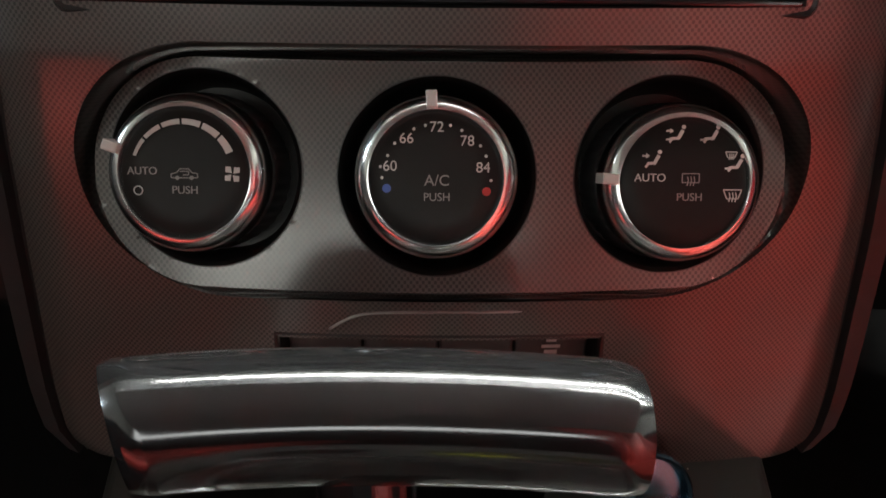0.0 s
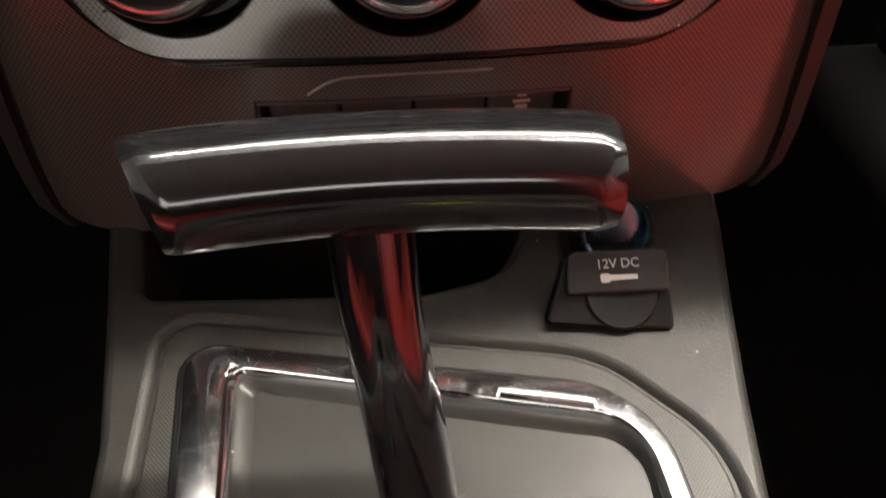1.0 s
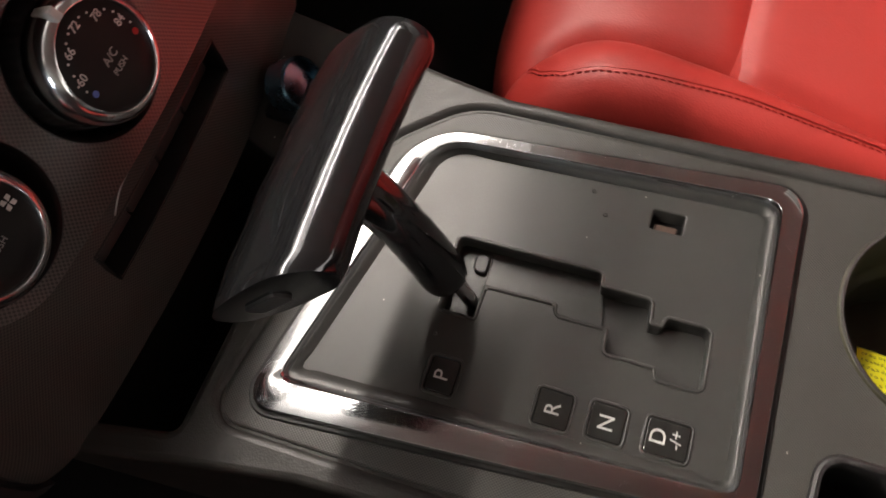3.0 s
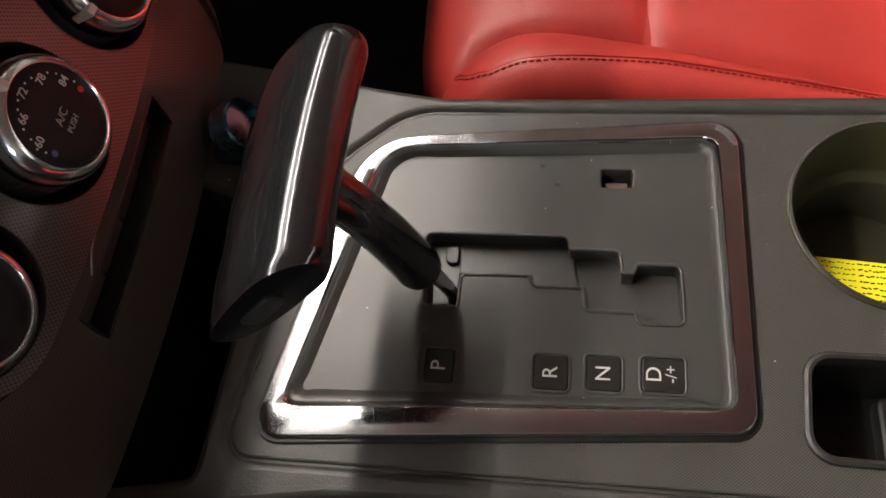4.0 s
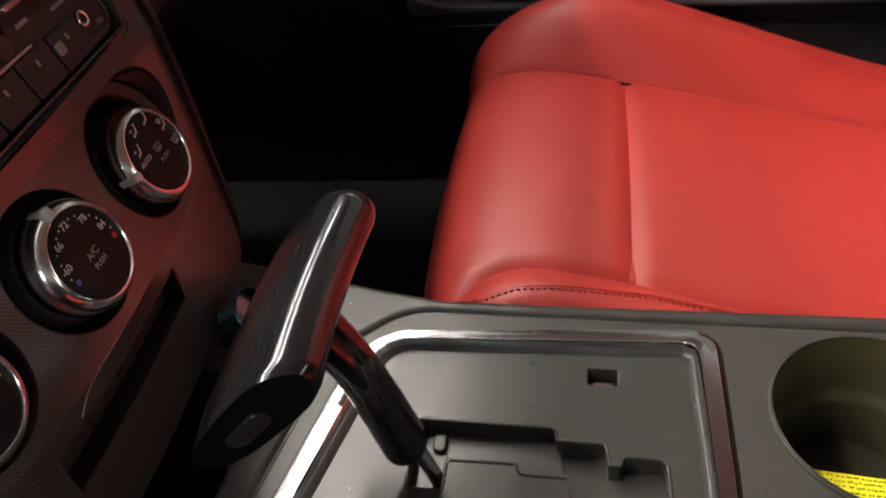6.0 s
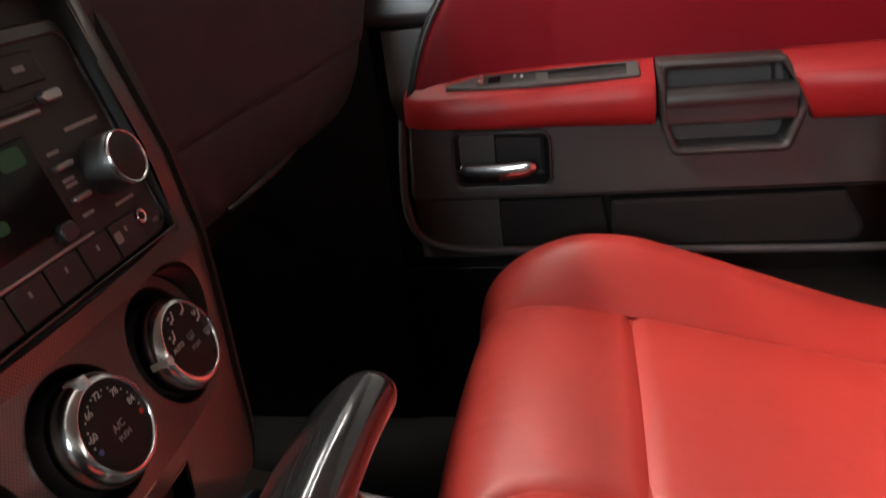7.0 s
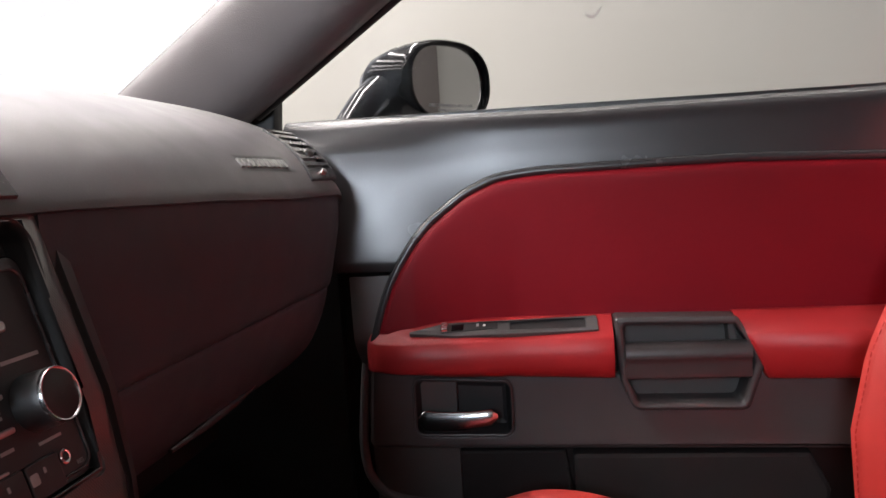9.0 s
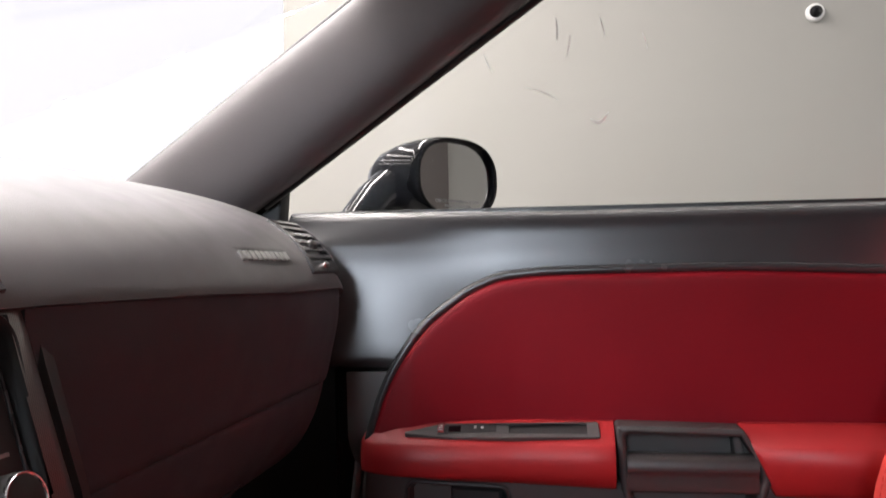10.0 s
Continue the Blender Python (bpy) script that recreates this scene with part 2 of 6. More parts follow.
M_BROWNISH = surface("dull_brown_plastic", (0.10, 0.06, 0.045), 0.5)
M_WINDOW = surface("smoked_window", (0.022, 0.022, 0.021), 0.2, bump=0.0, coat=0.3)
M_CUP = surface("cup_plastic", (0.055, 0.052, 0.033), 0.40, grain=900, bump=0.1)
M_PULL = surface("smooth_pull_plastic", (0.045, 0.040, 0.040), 0.30, rough_vary=0.02, grain=900, bump=0.0)
M_GLOVE = surface("glovebox_plastic", (0.044, 0.051, 0.059), 0.50, grain=900, bump=0.15, spec=0.3)
M_PULLBACK = surface("grey_pull_plastic", (0.085, 0.08, 0.078), 0.5, grain=900, bump=0.05)
M_FRAME = surface("pull_frame_plastic", (0.055, 0.052, 0.052), 0.40, grain=900, bump=0.0, rough_vary=0.02)
M_BRONZE = surface("brown_door_paint", (0.05, 0.038, 0.03), 0.5, grain=60, bump=0.05)
M_EDGE = surface("grey_rubber_edge", (0.10, 0.10, 0.105), 0.5, grain=500)
M_PILLAR = surface("pillar_trim", (0.06, 0.052, 0.053), 0.5, grain=700, bump=0.2, vary=0.06, kind="leather")
# The blue of this metal is a reflection put into the base colour.
M_RING = chromed("blue_reflection_ring", (0.16, 0.30, 0.40), 0.2)
M_LOWTRIM = surface("front_trim_plastic", (0.088, 0.086, 0.084), 0.40, grain=900, bump=0.08, vary=0.08, kind="leather")
M_KNOB = chromed("satin_knob_metal", (0.27, 0.27, 0.275), 0.30)
M_PALE_MARK = surface("pale_glass_mark", (0.8, 0.8, 0.78), 0.6, grain=300)
M_PALE_MARK.node_tree.nodes["Principled BSDF"].inputs["Alpha"].default_value = 0.5
M_WHITE = surface("white_housing", (0.75, 0.75, 0.73), 0.4, bump=0.0)
DOME = (-0.985, 1.775)


# ---- building helpers ----
def empty(name, place, label, category, group="", kind=""):
    o = new(name)
    o.empty_display_size = 0.01
    o.matrix_world = Matrix.Translation(place)
    o["home"] = list(place)
    return tagged(o, label, category, group, kind)


def home_of(o):
    return Matrix.Translation(o["home"]) if "home" in o else Matrix.Identity(4)


def part(name, bm, material, parent=None, label="", smooth=True, angle=35):
    """Links a bmesh, in world places, as one mesh under a thing or a part."""
    bmesh.ops.remove_doubles(bm, verts=bm.verts, dist=1e-6)
    bmesh.ops.recalc_face_normals(bm, faces=bm.faces)
    me = bpy.data.meshes.new(name)
    if smooth:
        layer = bm.faces.layers.int.get("flat")
        for f in bm.faces:
            f.smooth = True
        for e in bm.edges:
            two = len(e.link_faces) == 2
            limit = 3 if two and layer and e.link_faces[0][layer] != e.link_faces[1][layer] else angle
            e.smooth = two and e.calc_face_angle(0) < radians(limit)
    bm.to_mesh(me)
    bm.free()
    me.materials.append(material)
    o = new(name, me)
    if parent:
        o.parent = parent
        o.matrix_parent_inverse = home_of(parent).inverted()
    if label:
        tagged(o, label)
    return o


def same(p):
    return Vector(p)


def fillet(points, n=6):
    """A closed 2D outline whose corners (x, y, r) are rounded."""
    out = []
    k = len(points)
    for i in range(k):
        a, b, c = points[i - 1], points[i], points[(i + 1) % k]
        r = b[2] if len(b) > 2 else 0
        B = Vector(b[:2])
        if r <= 0:
            out.append((B.x, B.y))
            continue
        u, v = (Vector(a[:2]) - B).normalized(), (Vector(c[:2]) - B).normalized()
        half = u.angle(v) / 2
        d = r / math.tan(half)
        d = min(d, 0.49 * min((Vector(a[:2]) - B).length, (Vector(c[:2]) - B).length))
        r = d * math.tan(half)
        cen = B + (u + v).normalized() * (r / math.sin(half))
        s, e = B + u * d - cen, B + v * d - cen
        a0, turn = math.atan2(s.y, s.x), s.angle_signed(e)
        for j in range(n + 1):
            w = a0 - turn * j / n
            out.append((cen.x + r * math.cos(w), cen.y + r * math.sin(w)))
    return out


def ccw(poly):
    s = sum(poly[i - 1][0] * poly[i][1] - poly[i][0] * poly[i - 1][1] for i in range(len(poly)))
    return list(poly) if s > 0 else list(poly)[::-1]


def offset(poly, d):
    """The outline (counter-clockwise) moved outwards by d."""
    poly = ccw(poly)
    out, k = [], len(poly)
    for i in range(k):
        a, b, c = Vector(poly[i - 1]), Vector(poly[i]), Vector(poly[(i + 1) % k])
        e, f = b - a, c - b
        if e.length < 1e-9 or f.length < 1e-9:
            e = f = c - a
        n1, n2 = Vector((e.y, -e.x)).normalized(), Vector((f.y, -f.x)).normalized()
        m = (n1 + n2)
        m = n1 if m.length < 1e-6 else m.normalized()
        s = min(2.0, 1 / max(0.3, m.dot(n1)))
        out.append(tuple(b + m * d * s))
    return out


def circle(cx, cy, r, n=40):
    return [(cx + r * math.cos(2 * math.pi * i / n), cy + r * math.sin(2 * math.pi * i / n)) for i in range(n)]


def ring_rows(bm, rows, close=True, cap=False):
    """Skins rows of points (each a list of Vectors of equal length)."""
    vs = [[bm.verts.new(p) for p in row] for row in rows]
    for a, b in zip(vs, vs[1:]):
        k = len(a)
        for i in range(k if close else k - 1):
            j = (i + 1) % k
            try:
                bm.faces.new((a[i], a[j], b[j], b[i]))
            except ValueError:
                pass
    if cap:
        for row in (vs[0], vs[-1]):
            try:
                bm.faces.new(row)
            except ValueError:
                pass
    return vs


def fill(bm, loops, place, h):
    from mathutils.geometry import tessellate_polygon
    layer = bm.faces.layers.int.get("flat") or bm.faces.layers.int.new("flat")
    flat = [p for loop in loops for p in loop]
    vs = [bm.verts.new(place((x, y, h))) for x, y in flat]
    for t in tessellate_polygon([[Vector((x, y, 0)) for x, y in loop] for loop in loops]):
        try:
            bm.faces.new([vs[i] for i in t])[layer] = 1
        except ValueError:
            pass


def prism(outer, holes=(), h0=0.0, h1=0.01, c=0.001, place=same, bm=None, bottom=True, steps=2):
    """A slab between two heights, with rounded upper edges and holes that go through it."""
    bm = bm or bmesh.new()
    outer = ccw(outer)
    tops = []
    for loop, sign in [(outer, -1)] + [(ccw(hh), 1) for hh in holes]:
        rows = [[place((x, y, h0)) for x, y in loop]]
        last = loop
        for i in range(steps + 1):
            w = math.pi / 2 * i / steps
            last = offset(loop, sign * c * (1 - math.cos(w))) if i else loop
            rows.append([place((x, y, h1 - c + c * math.sin(w))) for x, y in last])
        ring_rows(bm, rows)
        tops.append(last)
    fill(bm, tops, place, h1)
    if bottom:
        fill(bm, [outer] + [ccw(hh) for hh in holes], place, h0)
    return bm


def lathe(profile, place=same, n=48, bm=None):
    """Turns (radius, height) about the local z axis."""
    bm = bm or bmesh.new()
    rows = [[place((r * math.cos(2 * math.pi * i / n), r * math.sin(2 * math.pi * i / n), h)) for i in range(n)] for r, h in profile]
    ring_rows(bm, rows)
    return bm


def tube(path, radii, n=16, bm=None, cap=True):
    """A round bar along points, with a radius at each."""
    bm = bm or bmesh.new()
    path = [Vector(p) for p in path]
    rows, up = [], None
    for i, p in enumerate(path):
        d = (path[min(i + 1, len(path) - 1)] - path[max(i - 1, 0)]).normalized()
        if up is None:
            up = d.orthogonal().normalized()
        up = (up - d * up.dot(d)).normalized()
        side = d.cross(up)
        r = radii[i] if isinstance(radii, (list, tuple)) else radii
        rows.append([p + (up * math.cos(2 * math.pi * k / n) + side * math.sin(2 * math.pi * k / n)) * r for k in range(n)])
    ring_rows(bm, rows, cap=cap)
    return bm


def sheet(rows, thick, bm=None, out=(0, 0, 1)):
    """A skin through rows of points, given thickness on the side away from out."""
    bm = bm or bmesh.new()
    P = [[Vector(p) for p in row] for row in rows]
    n, k = len(P), len(P[0])
    N = [[None] * k for _ in range(n)]
    total = Vector()
    for i in range(n):
        for j in range(k):
            du = P[min(i + 1, n - 1)][j] - P[max(i - 1, 0)][j]
            dv = P[i][min(j + 1, k - 1)] - P[i][max(j - 1, 0)]
            N[i][j] = du.cross(dv).normalized()
            total += N[i][j]
    if total.dot(Vector(out)) < 0:
        N = [[-v for v in row] for row in N]
    front = [[bm.verts.new(p) for p in row] for row in P]
    back = [[bm.verts.new(p - v * thick) for p, v in zip(row, nr)] for row, nr in zip(P, N)]
    for vs in (front, back):
        for r, q in zip(vs, vs[1:]):
            for j in range(k - 1):
                bm.faces.new((r[j], r[j + 1], q[j + 1], q[j]))
    border = [(0, j) for j in range(k)] + [(i, k - 1) for i in range(1, n)] + [(n - 1, j) for j in range(k - 2, -1, -1)] + [(i, 0) for i in range(n - 2, 0, -1)]
    for (i, j), (u, v) in zip(border, border[1:] + border[:1]):
        bm.faces.new((front[i][j], front[u][v], back[u][v], back[i][j]))
    return bm


def smoothed(points, n):
    """n points along a smooth line through the given ones (Catmull-Rom by chord)."""
    P = [Vector(p) for p in points]
    k, out = len(P), []
    for j in range(n):
        s = j / (n - 1) * (k - 1)
        i = min(int(s), k - 2)
        f = s - i
        a, b, c, d = P[max(i - 1, 0)], P[i], P[i + 1], P[min(i + 2, k - 1)]
        out.append(0.5 * ((2 * b) + (c - a) * f + (2 * a - 5 * b + 4 * c - d) * f ** 2 + (3 * b - a - 3 * c + d) * f ** 3))
    return out


def lettering(name, text, size, place, material, parent, depth=0.00015, align="CENTER", turn=0.0, squeeze=1.0, label=""):
    """Raised print with the built-in font, centred, in a local plane given by place."""
    cu = bpy.data.curves.new(name, "FONT")
    cu.body, cu.size, cu.align_x, cu.align_y, cu.extrude = text, size, align, "CENTER", depth
    tmp = new(name, cu)
    dg = bpy.context.evaluated_depsgraph_get()
    me = bpy.data.meshes.new_from_object(tmp.evaluated_get(dg))
    bpy.data.objects.remove(tmp)
    bm = bmesh.new()
    bm.from_mesh(me)
    bpy.data.meshes.remove(me)
    c, s = math.cos(turn), math.sin(turn)
    for v in bm.verts:
        x, y, z = v.co.x * squeeze, v.co.y, v.co.z
        v.co = place((c * x - s * y, s * x + c * y, z))
    return part(name, bm, material, parent, label, smooth=False)


# frames of reference: the console's top, and the face of the knobs
CON_Z, CON_S = 0.4938, 0.0269
TILT = radians(21.9)
NORMAL, ALONG = Vector((0, -math.cos(TILT), math.sin(TILT))), Vector((0, math.sin(TILT), math.cos(TILT)))
KNOB0 = Vector((0, 0.222, 0.625))


def on_console(p):
    x, y, h = p
    return Vector((x, y, CON_Z + CON_S * y + h))


def on_knobs(cx=0.0, cy=0.0, back=0.0):
    return lambda p: KNOB0 + Vector((1, 0, 0)) * (cx + p[0]) + ALONG * (cy + p[1]) + NORMAL * (p[2] + back)


def on_door(x0):
    """Local x runs along the car (y), local y is height, and depth goes into the cabin."""
    return lambda p: Vector((x0 - p[2], p[0], p[1]))


def box(x0, x1, y0, y1, z0, z1, c=0.002, bm=None):
    return prism([(x0, y0), (x1, y0), (x1, y1), (x0, y1)], (), z0, z1, min(c, 0.45 * (z1 - z0)), bm=bm)

# ---- room and car shell ----
def slab(name, x0, x1, y0, y1, z0, z1, material, label, category, c=0.002):
    o = part(name, box(x0, x1, y0, y1, z0, z1, c), material, None, label, smooth=False)
    return tagged(o, label, category, kind="structure")


slab("ground", -4, 4.5, -4.5, 5.2, -0.16, -0.10, M_FLOOR, "smooth grey concrete showroom floor under the car", "floor")
slab("wall_east", 3.0, 3.1, -4.5, 1.21, -0.10, 3.8, M_WALL, "plain beige painted wall beside the car", "wall")
slab("wall_west", -3.6, -3.5, -4.5, 5.2, -0.10, 3.8, M_WALL, "plain beige painted wall beside the car", "wall")
slab("wall_south", -3.5, 3.0, -4.5, -4.4, -0.10, 3.8, M_WALL, "plain beige painted wall behind the car", "wall")
slab("ceiling", -3.6, 3.1, -4.5, 5.2, 3.8, 3.9, M_CEIL, "plain light painted showroom ceiling", "ceiling")
# two self-lit sheets in place of the bright surroundings ahead
slab("backdrop", -3.5, 3.06, 4.9, 4.95, -0.10, 3.8, M_BACK, "glowing white sheet standing in for the overexposed brightness ahead of the windscreen", "backdrop")
slab("backdrop_side", 3.0, 3.05, 1.212, 4.899, -0.10, 3.8, M_BACK, "glowing white sheet standing in for the overexposed brightness ahead of the windscreen", "backdrop")

slab("door_1", 0.85, 1.56, -4.4, -4.36, -0.10, 2.7, M_BRONZE, "dark brown painted door in the wall behind the car", "door")
slab("floor", -0.72, 0.72, -1.5, 0.97, 0.08, 0.12, M_CARPET, "black carpeted car floor in deep shade", "floor")
slab("wall_firewall", -0.75, 0.75, 0.955, 1.0, 0.06, 0.80, M_BLACK, "black bulkhead ahead of the footwell", "wall")
# Out of view: added to hold back rear light, with a gap above it.
slab("wall_rear_blocker", -0.72, 0.72, -1.55, -1.5, 0.12, 0.98, M_BLACK, "black unseen wall added behind the seats to limit the rear light", "wall")
slab("ceiling_headliner", -0.66, 0.61, -1.55, 0.30, 1.17, 1.20, M_HEAD, "grey cloth headliner under the car roof", "headliner")
slab("wall_footwell", 0.70, 0.72, 0.30, 0.95, 0.08, 0.80, M_BLACK, "black carpeted side of the passenger footwell", "wall")
slab("wall_sill_side", 0.704, 0.714, 0.10, 0.31, 0.07, 0.362, M_BLACK, "black carpeted sill side below the door", "wall")
slab("wall_driver_side", -0.78, -0.72, -1.55, 0.95, 0.08, 0.835, M_DARK, "black inner side of the driver's door", "wall")


# ---- dashboard ----
def dash_line(n=40):
    return [
        Vector((a.x, a.y)) for a in smoothed([(0.262, 0.782, 0), (0.266, 0.793, 0), (0.284, 0.818, 0), (0.318, 0.846, 0), (0.375, 0.872, 0), (0.45, 0.894, 0), (0.55, 0.913, 0), (0.65, 0.924, 0), (0.8, 0.93, 0), (0.97, 0.925, 0)], n)]


def edge_lift(x, z):
    """How much higher the pad's lower edge runs towards the middle of the car."""
    return 0.015 * float(np.interp(x, (0.10, 0.24, 0.36), (0.35, 0.55, 0))) * float(np.interp(z, (0.782, 0.85), (1, 0)))


def on_dash(x, z, h=0.0):
    """A place on the dash's sloping front, found by its height."""
    pts = dash_line(80)
    k = [p.y for p in pts[:50]]
    y = float(np.interp(z, k, [p.x for p in pts[:50]]))
    y2 = float(np.interp(z + 0.004, k, [p.x for p in pts[:50]]))
    n = Vector((0, -0.004, y2 - y)).normalized()
    return Vector((x, y, z)) + n * h


dashboard = empty("dashboard", (0.2, 0.4, 0.12), "black soft-grained dashboard with a rolled edge above the glovebox", "dashboard")
bm = bmesh.new()
rows = []
for x in [-0.70, -0.4, -0.13, 0.0, 0.13, 0.3, 0.45, 0.55, 0.60, 0.625, 0.64, 0.648]:
    drop = 0.0 if x < 0.6 else 0.5 * (x - 0.6) ** 2 / 0.05
    rows.append([Vector((x, p.x + drop * 0.6, p.y - drop * 0.5 + edge_lift(x, p.y))) for p in dash_line()])
sheet(rows, 0.012, bm)
part("upper_pad", bm, M_DASH, dashboard, "grained black upper pad catching the light from the windscreen")
bm = bmesh.new()
rows = []
for x in [0.112, 0.15, 0.2, 0.25, 0.3, 0.36, 0.4, 0.5, 0.56, 0.60, 0.615, 0.63, 0.64, 0.646, 0.650, 0.653]:
    e = 0.3 * max(0.0, x - 0.6) ** 2 / 0.05 + 160 * max(0.0, x - 0.64) ** 2
    line = smoothed([(0.2665, 0.788, 0), (0.268, 0.75, 0), (0.276, 0.71, 0), (0.283, 0.682, 0), (0.290, 0.679, 0), (0.287, 0.674, 0), (0.298, 0.64, 0), (0.32, 0.605, 0), (0.36, 0.58, 0), (0.44, 0.565, 0)], 40)
    rows.append([Vector((x, p.x + e, p.y + edge_lift(x, p.y) * min(1.0, max(0.0, (p.y - 0.70) / 0.08)))) for p in line])
sheet(rows, 0.01, bm, (0, -1, 0))
part("glovebox_face", bm, M_GLOVE, dashboard, "dark grained face with the glovebox lid seam")
part("dash_underside", box(-0.70, 0.63, 0.44, 0.95, 0.50, 0.57), M_BLACK, dashboard, "black lower closing panel")
part("driver_side_face", box(-0.70, -0.118, 0.33, 0.44, 0.52, 0.786), M_BLACK, dashboard, "dark lower face on the driver's side")
# a thin bar shaped to give the light streak on the glovebox's lower edge
bm = tube([(0.30, 0.318, 0.603), (0.36, 0.317, 0.604), (0.42, 0.318, 0.605), (0.47, 0.321, 0.606)], [0.002, 0.004, 0.004, 0.002], 10)
part("glovebox_edge_streak", bm, M_TRIM, dashboard, "thin bar added for the light streak along the glovebox's lower edge")

# the name strip on the dash: letters left as plain bars
bm = bmesh.new()
ring_rows(bm, [[on_dash(0.370 + 0.004 * k + (0.121 * i), 0.8078 + 0.0134 * k, 0.0006) for i in (0, 1)] for k in (0, 0.33, 0.67, 1)], close=False)
strip = part("badge_strip", bm, M_BLACK, dashboard, "recessed name strip with silver letter blocks")
bm = bmesh.new()
for i in range(10):
    x = 0.378 + i * 0.0112
    for a, b in ((x, x + 0.0074),):
        lo, hi = 0.8108, 0.8176
        q = [on_dash(a, lo, 0.0022), on_dash(b, lo, 0.0022), on_dash(b + 0.003, hi, 0.0022), on_dash(a + 0.003, hi, 0.0022)]
        r = [p - Vector((0, -0.6, 0.8)) * 0.0018 for p in q]
        ring_rows(bm, [r, q])
        bm.faces.new([bm.verts.new(p) for p in q])
part("letter_block", bm, M_SILVER, strip, "row of plain silver bars")

# the air vent at the dash's end
vent = part("air_vent", bmesh.new(), M_BLACK, dashboard, "slatted black end air vent")
vent_q = lambda s, t, h=0.0: on_dash(0.528 + 0.087 * s + 0.044 * t, 0.7985 + 0.0555 * t, h)
bm = bmesh.new()
outer = [vent_q(s, t, 0.003) for s, t in ((0, 0), (0.33, 0), (0.67, 0), (1, 0), (1, 0.33), (1, 0.67), (1, 1), (0.67, 1), (0.33, 1), (0, 1), (0, 0.67), (0, 0.33))]
inner = [vent_q(0.06 + 0.88 * s, 0.20 + 0.74 * t, 0.003) for s, t in ((0, 0), (0.33, 0), (0.67, 0), (1, 0), (1, 0.33), (1, 0.67), (1, 1), (0.67, 1), (0.33, 1), (0, 1), (0, 0.67), (0, 0.33))]
low = [p - Vector((0, -0.55, 0.83)) * 0.02 for p in inner]
ring_rows(bm, [[p - Vector((0, -0.55, 0.83)) * 0.006 for p in outer], outer, inner, low])
part("vent_frame", bm, M_TRIM, vent)
bm = bmesh.new()
bm.faces.new([bm.verts.new(p) for p in low])
part("vent_cavity", bm, M_BLACK, vent)
for i in range(5):
    t0 = 0.26 + 0.145 * i
    bm = bmesh.new()
    a = [vent_q(0.06, t0, 0.002), vent_q(0.94, t0, 0.002), vent_q(0.94, t0 + 0.07, 0.002), vent_q(0.06, t0 + 0.07, 0.002)]
    b = [p + Vector((0, 0.010, -0.006)) for p in a]
    ring_rows(bm, [a, b], cap=True)
    part("slat", bm, M_TRIM, vent, smooth=False)
bm = lathe([(0, 0.007), (0.006, 0.006), (0.0085, 0.003), (0.009, -0.004)], lambda p: vent_q(0.52, 0.5) + Vector((p[0], -0.55 * p[2] + 0.83 * p[1] * 0.6, 0.83 * p[2] + 0.55 * p[1])), 24)
part("vane_thumbwheel", bm, M_CONSOLE, vent, "grey round vane knob")
bm = lathe([(0, 0.004), (0.004, 0.0035), (0.0045, 0.0)], lambda p: vent_q(0.5, 0.10, 0.003) + Vector((1.6 * p[0], -0.55 * p[2] + 0.83 * p[1] * 0.5, 0.83 * p[2] + 0.55 * p[1])), 20)
part("shutter_slider", bm, M_SILVER, vent, "small silver slider")

# the centre air vents over the radio
cvent = part("centre_air_vent", bmesh.new(), M_BLACK, dashboard, "centre air vent in a satin frame")
cq = lambda x, t, h=0.0: on_dash(x + 0.006 * t * (1 if x > 0 else -1), 0.794 + 0.052 * t, h)
edge = ((-0.096, 0), (0, 0), (0.096, 0), (0.096, 0.5), (0.096, 1), (0, 1), (-0.096, 1), (-0.096, 0.5))
outer = [cq(x, t, 0.004) for x, t in edge]
inner = [cq(x * 0.86, 0.16 + 0.7 * t, 0.004) for x, t in edge]
low = [p - Vector((0, -0.5, 0.86)) * 0.025 for p in inner]
bm = bmesh.new()
ring_rows(bm, [[p - Vector((0, -0.5, 0.86)) * 0.008 for p in outer], outer, inner, low])
part("vent_frame", bm, M_TRIM, cvent)
bm = bmesh.new()
bm.faces.new([bm.verts.new(p) for p in low])
part("vent_cavity", bm, M_BLACK, cvent)
for i in range(3):
    t0 = 0.24 + 0.2 * i
    bm = bmesh.new()
    a = [cq(-0.080, t0, 0.0), cq(0.080, t0, 0.0), cq(0.080, t0 + 0.07, 0.0), cq(-0.080, t0 + 0.07, 0.0)]
    ring_rows(bm, [a, [p + Vector((0, 0.010, -0.006)) for p in a]], cap=True)
    part("slat", bm, M_DASH, cvent, smooth=False)


# ---- centre stack ----
stack = empty("centre_stack", (0, 0.25, 0.53), "glossy dotted black centre control panel with chrome knobs", "control panel")
STACK_LINE = ((0.50, 0.2430), (0.553, 0.2425), (0.60, 0.2400), (0.655, 0.2370), (0.70, 0.2420), (0.74, 0.2530), (0.785, 0.2655), (0.80, 0.2700))


def stack_y(z):
    return float(np.interp(z, [a for a, b in STACK_LINE], [b for a, b in STACK_LINE]))


def stack_half(z):
    return float(np.interp(z, (0.503, 0.506, 0.512, 0.53, 0.553, 0.592, 0.625, 0.664, 0.70, 0.72, 0.76, 0.80), (0.136, 0.139, 0.1410, 0.1408, 0.1390, 0.1345, 0.1300, 0.1230, 0.1205, 0.1193, 0.1175, 0.118)))


